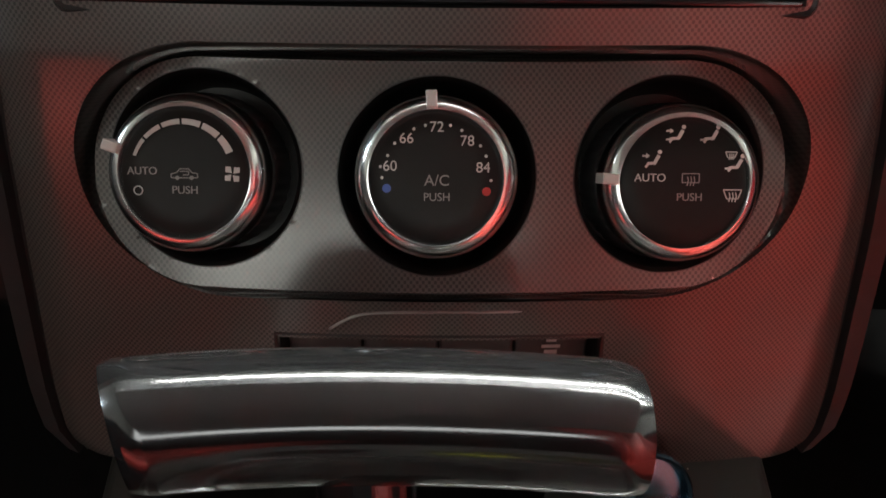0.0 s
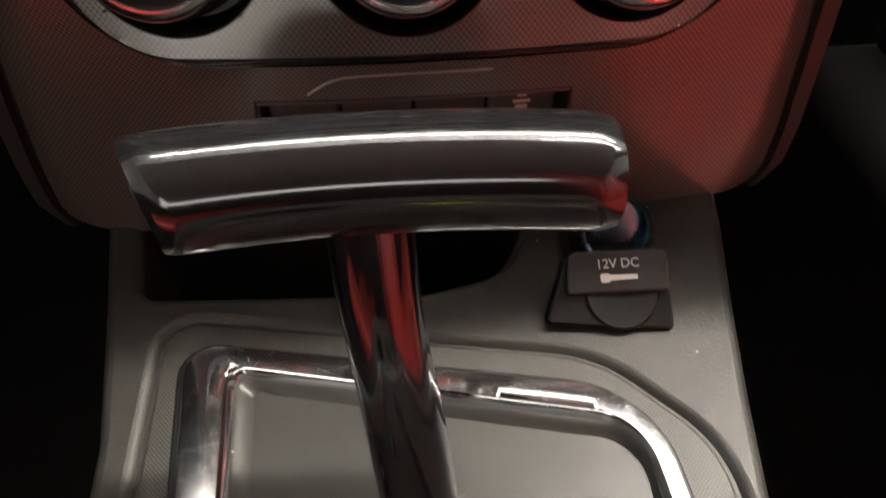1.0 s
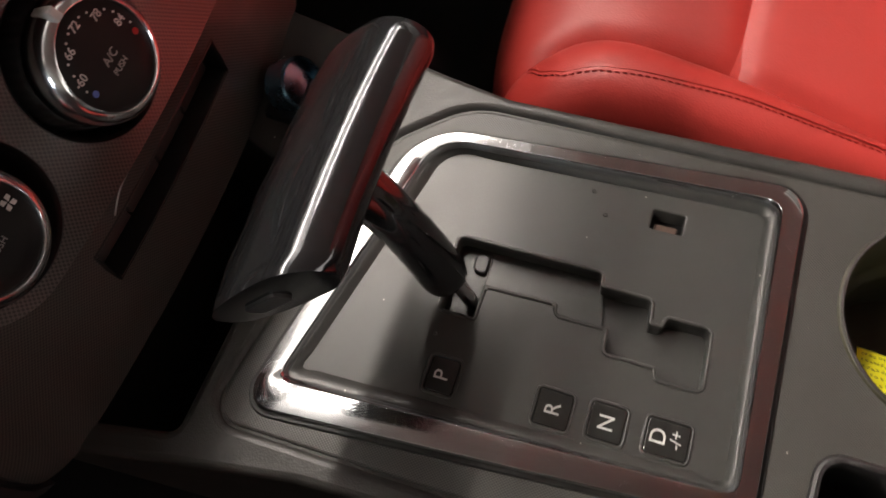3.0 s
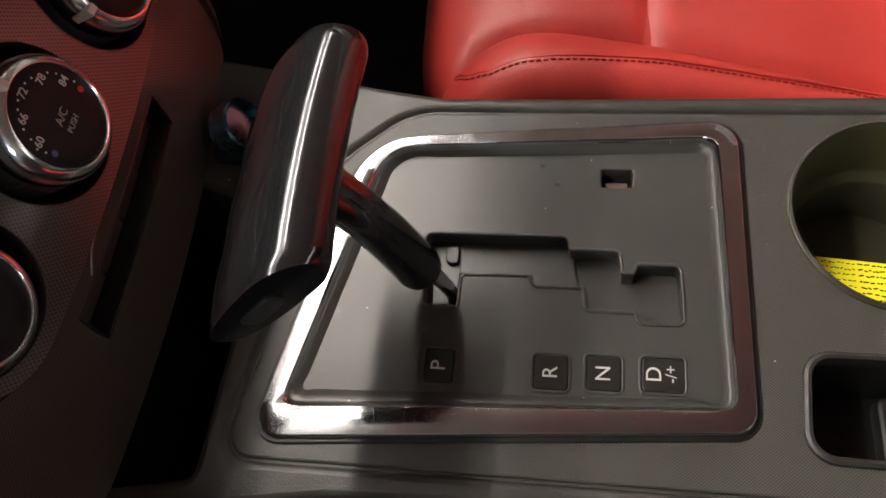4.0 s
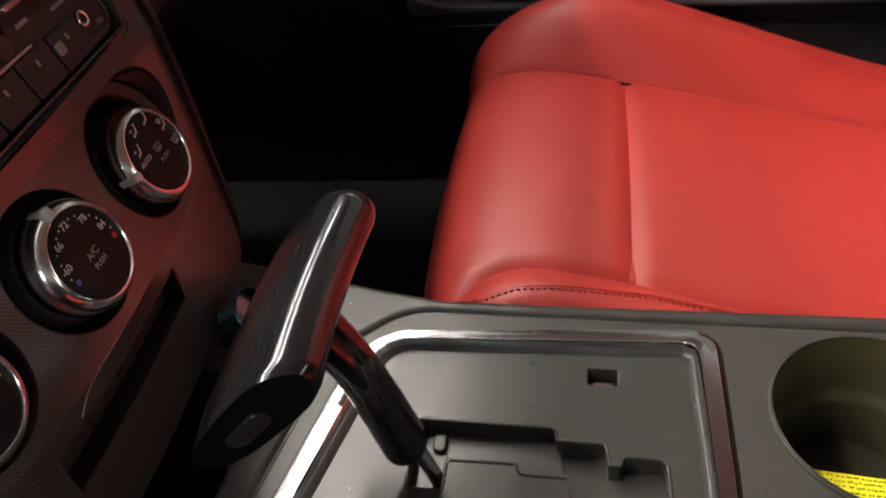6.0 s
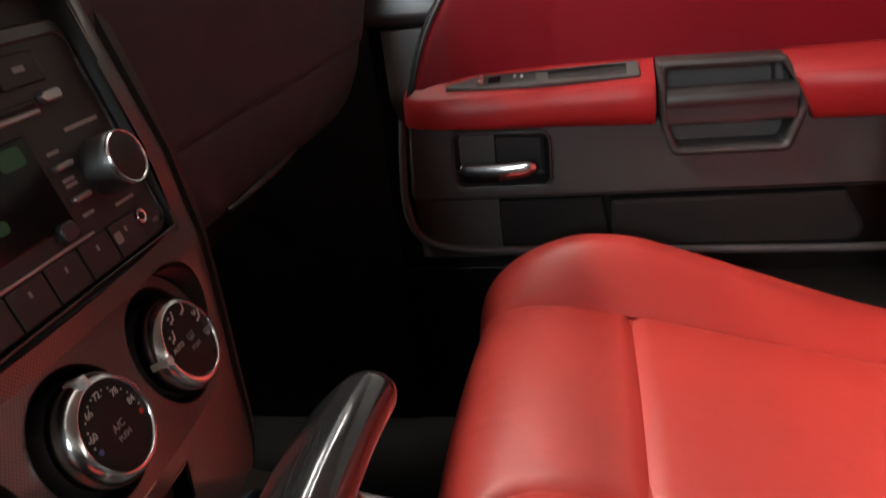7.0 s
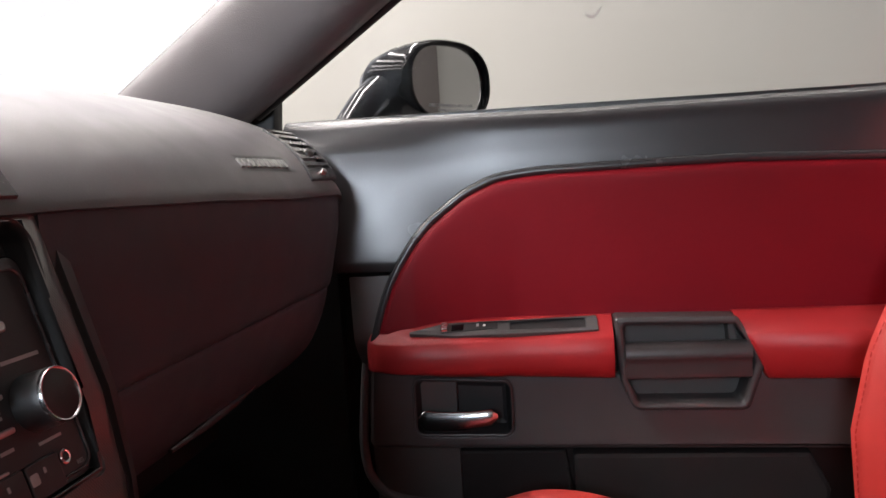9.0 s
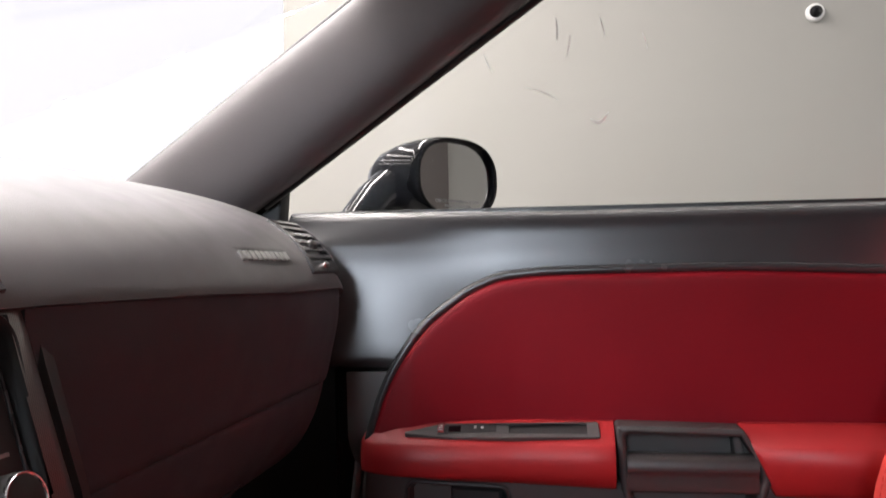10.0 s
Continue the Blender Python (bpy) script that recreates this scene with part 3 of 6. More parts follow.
def stack_mid(z):
    """The panel's middle line, a little nearer to the passenger below."""
    return float(np.interp(z, (0.50, 0.60, 0.70, 0.80), (0.0032, 0.0030, 0.001, 0.0)))


def panel_y(x, z):
    """Depth of the panel's face, which rolls back towards its sides."""
    u = abs(x - stack_mid(z)) / stack_half(z)
    return stack_y(z) + 0.6 * x ** 2 - 0.0060 + 0.004 * max(0.0, (u - 0.88) / 0.12) ** 2


POD_Z = 0.6198
POD_IN, POD_OUT = (0.1033, 0.0335, 0.00175, -0.0008), (0.108, 0.0439, 0.0025, -0.0021)


def race(u, v, shape):
    """Distance from a racetrack outline, negative inside."""
    hx, hv, cx, cv = shape
    r = hv - 0.001
    return math.hypot(max(abs(u - cx) - (hx - r), 0), max(abs(v - cv) - 0.001, 0)) - r


def snap(u, v, away, reach):
    """Moves a point near an outline, given by its distance, onto it."""
    d = away(u, v)
    if abs(d) > reach:
        return u, v
    gu, gv = (away(u + 1e-5, v) - away(u - 1e-5, v)) / 2e-5, (away(u, v + 1e-5) - away(u, v - 1e-5)) / 2e-5
    k = d / max(1e-6, gu * gu + gv * gv)
    return u - gu * k, v - gv * k


def pod_line(d, n=40):
    """The racetrack outline between the pod's edge (0) and the panel's (1)."""
    hx, hv, cx, cv = [a + (b - a) * d for a, b in zip(POD_IN, POD_OUT)]
    r = hv - 0.001
    return [(x + cx, y + cv) for x, y in fillet([(hx, -hv, r), (hx, hv, r), (-hx, hv, r), (-hx, -hv, r)], n)]


def pod_place(u, v, h=0.0):
    return KNOB0 - NORMAL * 0.014 + ALONG * (v + 0.0012) + Vector((u, 0.75 * u * u, 0)) + NORMAL * h


def pod_distance(x, z):
    return race(x, (z - POD_Z) / math.cos(TILT) - 0.0012, POD_OUT)


SLOT = (-0.0515, 0.0545, 0.5425, 0.5640)
bm = bmesh.new()
zs = [0.503 + 0.002 * i for i in range(147)]
us = [-1 + 2 * i / 112 for i in range(113)]
grid = []
for z0 in zs:
    row = []
    for u in us:
        x, z = snap(stack_mid(z0) + u * stack_half(z0), z0, pod_distance, 0.0017)
        row.append(bm.verts.new((x, panel_y(x, z), z)))
    grid.append(row)
for a, b in zip(grid, grid[1:]):
    for i in range(112):
        q = (a[i], a[i + 1], b[i + 1], b[i])
        c = sum((v.co for v in q), Vector()) / 4
        if pod_distance(c.x, c.z) < 0.0 or (SLOT[0] < c.x < SLOT[1] and SLOT[2] < c.z < SLOT[3]) or (abs(c.x) < 0.0985 and 0.6685 < c.z < 0.7845):
            continue
        bm.faces.new(q)
for v in [v for v in bm.verts if not v.link_faces]:
    bm.verts.remove(v)
part("fascia", bm, M_FASCIA, stack, "glossy dark panel with a fine dot pattern")
# the groove round the pod, with its shade put into the colour
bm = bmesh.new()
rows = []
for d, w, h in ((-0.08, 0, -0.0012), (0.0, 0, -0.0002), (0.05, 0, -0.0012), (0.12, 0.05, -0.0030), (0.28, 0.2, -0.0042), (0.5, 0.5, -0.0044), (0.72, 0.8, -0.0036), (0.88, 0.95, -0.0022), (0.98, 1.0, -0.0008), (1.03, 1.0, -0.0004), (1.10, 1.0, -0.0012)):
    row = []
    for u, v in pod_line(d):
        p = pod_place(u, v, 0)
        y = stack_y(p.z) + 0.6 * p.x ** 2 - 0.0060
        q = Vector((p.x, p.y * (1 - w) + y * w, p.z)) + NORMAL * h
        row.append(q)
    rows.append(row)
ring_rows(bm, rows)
part("pod_groove", bm, M_GROOVE, stack, "moulded groove round the three knobs, its shade painted in")
HOLES = [(-0.0678, 0.0006), (0.0003, -0.0002), (0.0692, -0.0004)]
bm = bmesh.new()
us = [-0.1085 + 0.00117 * i for i in range(191)]
vs = [-0.0375 + 0.00075 * i for i in range(101)]


def pod_edges(u, v):
    return max([race(u, v, POD_IN)] + [0.0292 - math.hypot(u - x, v - w) for x, w in HOLES])


grid = [[bm.verts.new(pod_place(*snap(u, v, pod_edges, 0.0008))) for u in us] for v in vs]
for j in range(100):
    for i in range(190):
        u, v = us[i] + 0.00057, vs[j] + 0.0004
        if pod_edges(u, v) < 0:
            bm.faces.new((grid[j][i], grid[j][i + 1], grid[j + 1][i + 1], grid[j + 1][i]))
for q in [q for q in bm.verts if not q.link_faces]:
    bm.verts.remove(q)
part("pod_panel", bm, M_FASCIA, stack, "dotted panel round the knobs")
for x, v in HOLES:
    at = lambda p, x=x, v=v: pod_place(x + p[0], v + p[1], p[2])
    part("knob_well", lathe([(0.0296, -0.0006), (0.0292, 0.0001), (0.0288, 0.0001), (0.0282, -0.0006), (0.0274, -0.002), (0.0262, -0.012), (0.0255, -0.022), (0.001, -0.022)], at, 72), M_BLACK, stack, "black round well behind a knob")
# side trim strips and the slot of switches
for side in (-1, 1):
    rows = []
    for z in [0.500 + 0.01 * i for i in range(31)]:
        h = stack_half(z)
        y = panel_y(stack_mid(z) + side * h, z) - 0.004
        k = float(np.interp(z, (0.50, 0.508, 0.55, 0.60, 0.655, 0.72, 0.8), (0.7, 0.95, 1.05, 1.1, 1.1, 1.35, 1.6)))
        rows.append([Vector((stack_mid(z) + side * (h + a * k), y + b, z)) for a, b in ((-0.0005, 0.005), (0.0012, 0.0075), (0.0024, 0.007), (0.0034, 0.0035), (0.0105, 0.0060), (0.012, 0.0095), (0.0118, 0.06))])
    bm = bmesh.new()
    ring_rows(bm, rows, close=False)
    part("side_trim", bm, M_SIDE, stack, "dark edge strip")
bm = bmesh.new()
rim = [(SLOT[0] + (SLOT[1] - SLOT[0]) * k / 24, SLOT[2]) for k in range(25)] + [(SLOT[1] - (SLOT[1] - SLOT[0]) * k / 24, SLOT[3]) for k in range(25)]
ring_rows(bm, [[Vector((x, panel_y(x, z) + d, z)) for x, z in offset(rim, g)] for g, d in ((0.0022, 0.0004), (0.0002, -0.0003), (-0.0006, 0.0008), (-0.0010, 0.017))])
part("switch_slot", bm, M_BLACK, stack, "black recessed switch slot")
bm = bmesh.new()
ring_rows(bm, [[Vector((SLOT[0] + (SLOT[1] - SLOT[0]) * k / 24, panel_y(SLOT[0] + (SLOT[1] - SLOT[0]) * k / 24, 0.553) + 0.0165, z)) for k in range(25)] for z in (SLOT[2], SLOT[3])], close=False)
part("slot_back", bm, M_BLACK, stack)
# the highlight on the edge over the slot, added as a thin silver line
glint_line = [(-0.0345, 0.5668), (-0.0300, 0.5700), (-0.0250, 0.5726), (-0.0180, 0.5738), (0.0, 0.5743), (0.0280, 0.5744)]
part("slot_glint", tube([(p.x, panel_y(p.x, p.y) + 0.0002, p.y) for p in smoothed([(a, b, 0) for a, b in glint_line], 30)], [0.0002] + [0.0006] * 28 + [0.0002], 10), M_SILVER, stack, "thin silver line standing in for the highlight over the switch slot")
for i in range(4):
    a = SLOT[0] + 0.0013 + i * 0.0259
    at = lambda p: Vector((p[0], panel_y(p[0], p[1]) + 0.0095 - p[2], p[1]))
    sw = part("switch", prism(fillet([(a, 0.5440, 0.001), (a + 0.0128, 0.5440), (a + 0.0251, 0.5440, 0.001), (a + 0.0251, 0.5622, 0.001), (a + 0.0128, 0.5622), (a, 0.5622, 0.001)], 3), (), -0.006, 0.0, 0.0010, at), M_SWITCH, stack)
    if i == 3:
        bm = bmesh.new()
        for k, (w, hh) in enumerate(((0.0045, 0.0018), (0.0065, 0.0014), (0.0035, 0.0014))):
            z0 = 0.5500 + 0.0026 * k
            prism([(a + 0.0125 - w / 2, z0), (a + 0.0125 + w / 2, z0), (a + 0.0125 + w / 2, z0 + hh), (a + 0.0125 - w / 2, z0 + hh)], (), 0, 0.0002, 0.0001, at, bm=bm)
        part("print", bm, M_DIM, sw, "pale printed symbol of plain bars")


# ---- climate knobs ----
def bar_shape(bm, at, a, b, w, h=0.0002):
    a, b = Vector(a), Vector(b)
    d = (b - a).normalized() * 0.5
    n = Vector((-d.y, d.x)) * w
    prism([tuple(a - n), tuple(b - n), tuple(b + n), tuple(a + n)], (), 0, h, h * 0.4, at, bm=bm, steps=1)


def dot_shape(bm, at, c, r, h=0.0002, n=14):
    prism(circle(c[0], c[1], r, n), (), 0, h, h * 0.4, at, bm=bm, steps=1)


def ring_shape(bm, at, c, r, w, n=24):
    prism(circle(c[0], c[1], r + w / 2, n), [circle(c[0], c[1], r - w / 2, n)], 0, 0.0002, 0.00005, at, bm=bm, steps=1)


def climate_knob(cx, cy, pointer, label):
    cy += 0.001
    at = on_knobs(cx, cy, -1.3 * cx * cx)
    k = empty("climate_knob", KNOB0 + Vector((cx, 0, 0)) + ALONG * cy - NORMAL * 0.014, label, "control knob", "climate knobs")
    bm = bmesh.new()
    n = 160
    rows = []
    for r, h, kn in ((0.0213, -0.0105, 0), (0.0226, -0.0115, 1), (0.0232, -0.0150, 1), (0.0238, -0.022, 1), (0.0238, -0.034, 1)):
        rows.append([at(((r + (0.00035 if (i // 2) % 2 and kn else 0)) * math.cos(2 * math.pi * i / n), (r + (0.00035 if (i // 2) % 2 and kn else 0)) * math.sin(2 * math.pi * i / n), h)) for i in range(n)])
    ring_rows(bm, rows)
    part("grip", bm, M_GRIP, k, "black knurled grip", angle=60)
    prof = [(0.0178, -0.0014), (0.0181, -0.0003), (0.0185, 0.0003), (0.0192, 0.0002), (0.0200, -0.0003), (0.0208, -0.0010), (0.0216, -0.0020), (0.0223, -0.0034), (0.0228, -0.0052), (0.0231, -0.0078), (0.0231, -0.0118), (0.0227, -0.0126)]
    part("chrome_ring", lathe(prof, at, 96), M_CHROME, k, "polished chrome ring")
    part("dial_face", lathe([(0.0001, -0.0006), (0.012, -0.0006), (0.0172, -0.0008), (0.0180, -0.0014)], at, 72), M_PANELFACE, k, "matt black dial face")
    c, s = math.cos(pointer), math.sin(pointer)
    turn = lambda p: at((c * p[0] - s * p[1], s * p[0] + c * p[1], p[2]))
    part("pointer", prism(fillet([(0.0188, -0.00155, 0.0004), (0.0236, -0.00155, 0.0004), (0.0236, 0.00155, 0.0004), (0.0188, 0.00155, 0.0004)], 2), (), -0.008, 0.0016, 0.0006, turn), M_MARK, k, "white pointer block")
    return k, (lambda x, y: (lambda p: at((x + p[0], y + p[1], p[2] - 0.00035)))), (lambda p: at((p[0], p[1], p[2] - 0.0005)))


M_GRIP = surface("satin_grip", (0.055, 0.055, 0.058), 0.34, grain=2500, bump=0.05)
M_PANELFACE = surface("dial_black", (0.010, 0.0095, 0.0095), 0.45, grain=2500, bump=0.05, vary=0.2, stain=80, spec=0.25)

knob, spot, flat = climate_knob(0.0, 0.0, radians(93.5), "black temperature knob with chrome ring and white numbers")
for text, x, y in (("60", -12.6, 3.1), ("66", -8.1, 10.6), ("72", 0.1, 13.7), ("78", 8.4, 10.0), ("84", 12.8, 2.8)):
    lettering("number", text, 0.0040, spot(x / 1000, y / 1000), M_MARK, knob)
lettering("word", "A/C", 0.0042, spot(0.0002, -0.0008), M_DIM, knob)
lettering("word", "PUSH", 0.0031, spot(0.0002, -0.0053), M_DIM, knob)
bm = bmesh.new()
for x, y in ((-3.0, 14.2), (3.8, 14.2), (-6.1, 13.2), (6.9, 12.9), (-11.3, 9.3), (12.0, 8.8), (-13.2, 6.0), (13.6, 6.0), (-14.8, 0.0), (15.0, -0.6), (-15.2, 3.0)):
    dot_shape(bm, flat, (x / 1000, y / 1000), 0.00042)
part("scale_dots", bm, M_MARK, knob, "white scale dots")
bm = bmesh.new()
dot_shape(bm, flat, (-0.0135, -0.0029), 0.0012)
part("cold_dot", bm, M_BLUE, knob, "blue cold dot")
bm = bmesh.new()
dot_shape(bm, flat, (0.0138, -0.0036), 0.0012)
part("hot_dot", bm, M_REDDOT, knob, "red hot dot")

knob, spot, flat = climate_knob(-0.0705, 0.0009, radians(160), "black fan speed knob with chrome ring and white arc")
lettering("word", "AUTO", 0.0030, spot(-0.0117, 0.0004), M_DIM, knob)
lettering("word", "PUSH", 0.0031, spot(0.0001, -0.0049), M_DIM, knob)
for i in range(6):
    bm = bmesh.new()
    a0, a1 = radians(161 - 23.3 * i), radians(161 - 23.3 * i - 20.6)
    w0, w1 = 0.0009 + 0.0002 * i, 0.0011 + 0.0002 * i
    ro, pts = 0.0150, []
    for j in range(7):
        a = a0 + (a1 - a0) * j / 6
        pts.append((ro * math.cos(a), ro * math.sin(a)))
    for j in range(6, -1, -1):
        a = a0 + (a1 - a0) * j / 6
        r = ro - (w0 + (w1 - w0) * j / 6)
        pts.append((r * math.cos(a), r * math.sin(a)))
    prism(pts, (), 0, 0.0002, 0.00005, flat, bm=bm, steps=1)
    part("scale_bar", bm, M_MARK, knob, "white bar of the widening fan arc")
bm = bmesh.new()
for i in range(4):
    a = radians(20 + 90 * i)
    d, e = Vector((math.cos(a), math.sin(a))), Vector((-math.sin(a), math.cos(a)))
    c = Vector((0.0134, -0.0003))
    prism([tuple(c + d * 0.0003), tuple(c + d * 0.0021 - e * 0.0003), tuple(c + d * 0.0026 + e * 0.0010), tuple(c + d * 0.0012 + e * 0.0016)], (), 0, 0.0002, 0.00004, flat, bm=bm, steps=1)
part("fan_symbol", bm, M_MARK, knob, "white four-bladed fan symbol")
bm = bmesh.new()
ring_shape(bm, flat, (-0.013, -0.0050), 0.0012, 0.0003)
part("off_symbol", bm, M_MARK, knob, "white off circle")
bm = bmesh.new()
line = [(-3.7, -1.4), (-3.7, -0.3), (-2.2, 0.0), (-1.2, 1.1), (1.2, 1.1), (2.2, 0.0), (3.6, -0.2), (3.7, -1.4), (2.6, -1.4), (-3.7, -1.4)]
for a, b in zip(line, line[1:]):
    bar_shape(bm, flat, (a[0] / 1000, a[1] / 1000), (b[0] / 1000, b[1] / 1000), 0.0003)
for a, b in (((-1.2, 0.4), (1.2, 0.4)), ((1.2, 0.4), (1.2, -0.6)), ((1.2, -0.6), (-0.4, -0.6))):
    bar_shape(bm, flat, (a[0] / 1000, a[1] / 1000), (b[0] / 1000, b[1] / 1000), 0.0003)
for c in (-2.0, 2.0):
    dot_shape(bm, flat, (c / 1000, -0.0014), 0.0006)
part("recirculation_symbol", bm, M_DIM, knob, "grey car outline symbol")

knob, spot, flat = climate_knob(0.0701, -0.0011, radians(177), "black airflow knob with chrome ring and white symbols")
lettering("word", "AUTO", 0.0032, spot(-0.0098, 0.0014), M_MARK, knob)
lettering("word", "PUSH", 0.0031, spot(0.0015, -0.0040), M_DIM, knob)


def seat_symbol(x, y, arrows):
    """A seat-shaped airflow mark of plain bars, a dot and arrows."""
    bm = bmesh.new()
    s = 0.001
    q = lambda a, b: ((x + a) * s, (y + b) * s)
    dot_shape(bm, flat, q(1.9, 2.3), 0.0006)
    bar_shape(bm, flat, q(1.7, 1.4), q(0.6, -0.6), 0.0010)
    bar_shape(bm, flat, q(0.9, -0.8), q(-1.3, -0.9), 0.0008)
    bar_shape(bm, flat, q(-1.1, -0.7), q(-2.0, -2.0), 0.0007)
    for b in arrows:
        bar_shape(bm, flat, q(-3.0, b), q(-1.8, b), 0.0005)
        prism([q(-1.9, b - 0.7), q(-0.9, b), q(-1.9, b + 0.7)], (), 0, 0.0002, 0.00004, flat, bm=bm, steps=1)
    part("airflow_symbol", bm, M_MARK, knob, "white seat and arrow airflow symbol")


seat_symbol(-9.2, 6.4, (1.2,))
seat_symbol(-2.7, 13.4, (1.2, -1.2))
seat_symbol(7.0, 13.4, (-1.2,))
seat_symbol(14.2, 5.4, (-1.2,))


def screen_symbol(x, y, s, wide, material, name, label):
    bm = bmesh.new()
    q = lambda a, b: ((x + a * s) * 0.001, (y + b * s) * 0.001)
    pts = [q(-2.6 if wide else -2.4, 1.5), q(2.6 if wide else 2.4, 1.5), q(1.6 if wide else 2.4, -1.0), q(-1.6 if wide else -2.4, -1.0)]
    for i in range(4):
        bar_shape(bm, flat, pts[i], pts[(i + 1) % 4], 0.0003)
    for i in (-1, 0, 1):
        bar_shape(bm, flat, q(i * 0.9, 0.7), q(i * 0.9 + 0.25, -0.4), 0.0003)
        bar_shape(bm, flat, q(i * 0.9 + 0.25, -0.4), q(i * 0.9 - 0.1, -1.9), 0.0003)
    part(name, bm, material, knob, label)


screen_symbol(13.7, -3.3, 1.0, True, M_MARK, "front_defrost_symbol", "white windscreen defrost symbol")
screen_symbol(12.9, 7.9, 0.62, True, M_MARK, "front_defrost_symbol", "white small windscreen defrost symbol")
screen_symbol(1.7, 1.2, 1.0, False, M_DIM, "rear_defrost_symbol", "grey rear window defrost symbol")


# ---- radio ----
radio = empty("car_radio", (0, 0.25, 0.672), "black factory car radio with silver volume knob and disc slot", "car radio")
RT = math.atan2(0.278 - 0.244, 0.785 - 0.67)
R_N, R_A = Vector((0, -math.cos(RT), math.sin(RT))), Vector((0, math.sin(RT), math.cos(RT)))
R0 = Vector((0, 0.2445, 0.6715))


def on_radio(p):
    return R0 + Vector((p[0], 0, 0)) + R_A * p[1] + R_N * p[2]


def radio_block(name, x0, x1, v0, v1, h0, h1, material, parent, label="", r=0.001, c=0.0008):
    return part(name, prism(fillet([(x0, v0, r), (x1, v0, r), (x1, v1, r), (x0, v1, r)], 3), (), h0, h1, c, on_radio), material, parent, label)


# the recess that the radio sits in: its mouth follows the panel, its back is the radio's plane
mouth = fillet([(-0.1005, 0.6668, 0.003), (0.1005, 0.6668, 0.003), (0.1010, 0.7865, 0.014), (-0.1010, 0.7865, 0.014)], 8)
bm = bmesh.new()
rows = []
for grow, depth in ((0.0012, 0.0003), (0.0, -0.0008), (-0.0014, 0.0002), (-0.0025, 0.004)):
    rows.append([Vector((x, stack_y(z) + 0.6 * x * x - 0.006 + depth, z)) for x, z in offset(mouth, grow)])
rows.append([R0 + Vector((x, 0, 0)) + R_A * ((z - 0.6715) / R_A.z) - R_N * 0.002 for x, z in offset(mouth, -0.005)])
ring_rows(bm, rows)
part("surround", bm, M_RADIO, radio, "dark recess round the radio", angle=60)
radio_block("back", -0.104, 0.104, -0.003, 0.116, -0.03, 0.0002, M_RADIO, radio, "dark plastic backing", 0.010, 0.001)
plate = radio_block("faceplate", -0.0955, 0.0955, -0.0024, 0.1000, 0.0, 0.0040, M_RADIO, radio, "dark grey faceplate", 0.006, 0.0015)
part("face_edge", prism(fillet([(-0.0965, 0.0000, 0.007), (0.0965, 0.0000, 0.007), (0.0965, 0.1010, 0.007), (-0.0965, 0.1010, 0.007)], 6), [fillet([(-0.0945, 0.0016, 0.006), (0.0945, 0.0016, 0.006), (0.0945, 0.0940, 0.006), (-0.0945, 0.0940, 0.006)], 6)], 0.0, 0.0050, 0.0010, on_radio), M_TRIM, radio, "satin edge round the faceplate")
radio_block("display", -0.068, 0.042, 0.022, 0.0605, 0.0040, 0.0046, M_GLOSS, radio, "dark display with a faint green glow")
radio_block("display_digit", 0.022, 0.036, 0.050, 0.058, 0.0046, 0.0048, M_GREEN, radio, "dim green display digits", 0.002, 0.0001)
radio_block("display_digit", 0.004, 0.011, 0.031, 0.036, 0.0046, 0.0048, M_GREEN, radio, "dim green display digits", 0.002, 0.0001)
radio_block("disc_slot", -0.056, 0.058, 0.0690, 0.0720, 0.0040, 0.0048, M_BLACK, radio, "black disc slot")
radio_block("slot_lip", -0.056, 0.0565, 0.0655, 0.0680, 0.0040, 0.0060, M_SILVER, radio, "silver lip under the disc slot")
radio_block("eject_button", 0.0600, 0.0720, 0.0685, 0.0735, 0.0040, 0.0075, M_SILVER, radio, "silver eject button", 0.002)
for i in range(8):
    radio_block("preset_button", -0.0945 + i * 0.0213, -0.0945 + i * 0.0213 + 0.0205, -0.0018, 0.0136, 0.0040, 0.0058, M_RADIO, radio)
    radio_block("preset_mark", -0.0850 + i * 0.0213, -0.0835 + i * 0.0213, 0.0075, 0.0100, 0.0058, 0.0060, M_DIM, radio, "", 0.0003, 0.0001)
radio_block("preset_rail", -0.080, 0.0475, 0.0142, 0.0154, 0.0040, 0.0056, M_SILVER, radio, "thin silver rail over the presets", 0.0004, 0.0004)
radio_block("base_rail", -0.0965, 0.0965, -0.0044, -0.0028, 0.0005, 0.0070, M_SMOKE, radio, "thin bright rail under the radio", 0.0006, 0.0005)
for v in (0.0424, 0.0282):
    radio_block("side_button", 0.0460, 0.0573, v, v + 0.0026, 0.0040, 0.0068, M_SILVER, radio, "slim silver button")
for v, r2 in ((0.0490, 1), (0.0347, 2), (0.0213, 1)):
    for k in range(r2):
        radio_block("print", 0.0478, 0.0555, v + 0.0024 * k, v + 0.0016 + 0.0024 * k, 0.0040, 0.0042, M_DIM, radio, "pale print, plain bar", 0.0002, 0.0001)
radio_block("seek_button", 0.0290, 0.0395, 0.0165, 0.0245, 0.0040, 0.0072, M_TRIM, radio, "grey square button", 0.003)
radio_block("warning_symbol", 0.0555, 0.0605, 0.0045, 0.0095, 0.0058, 0.0060, M_DIM, radio, "small dim printed square", 0.001, 0.00005)
for i in range(5):
    radio_block("top_button", -0.0700 + i * 0.0285, -0.0430 + i * 0.0285, 0.0775, 0.0905, 0.0040, 0.0055, M_RADIO, radio)
    radio_block("print", -0.0600 + i * 0.0285, -0.0530 + i * 0.0285, 0.0828, 0.0853, 0.0055, 0.0057, M_DIM, radio, "pale print, plain bar", 0.0002, 0.0001)
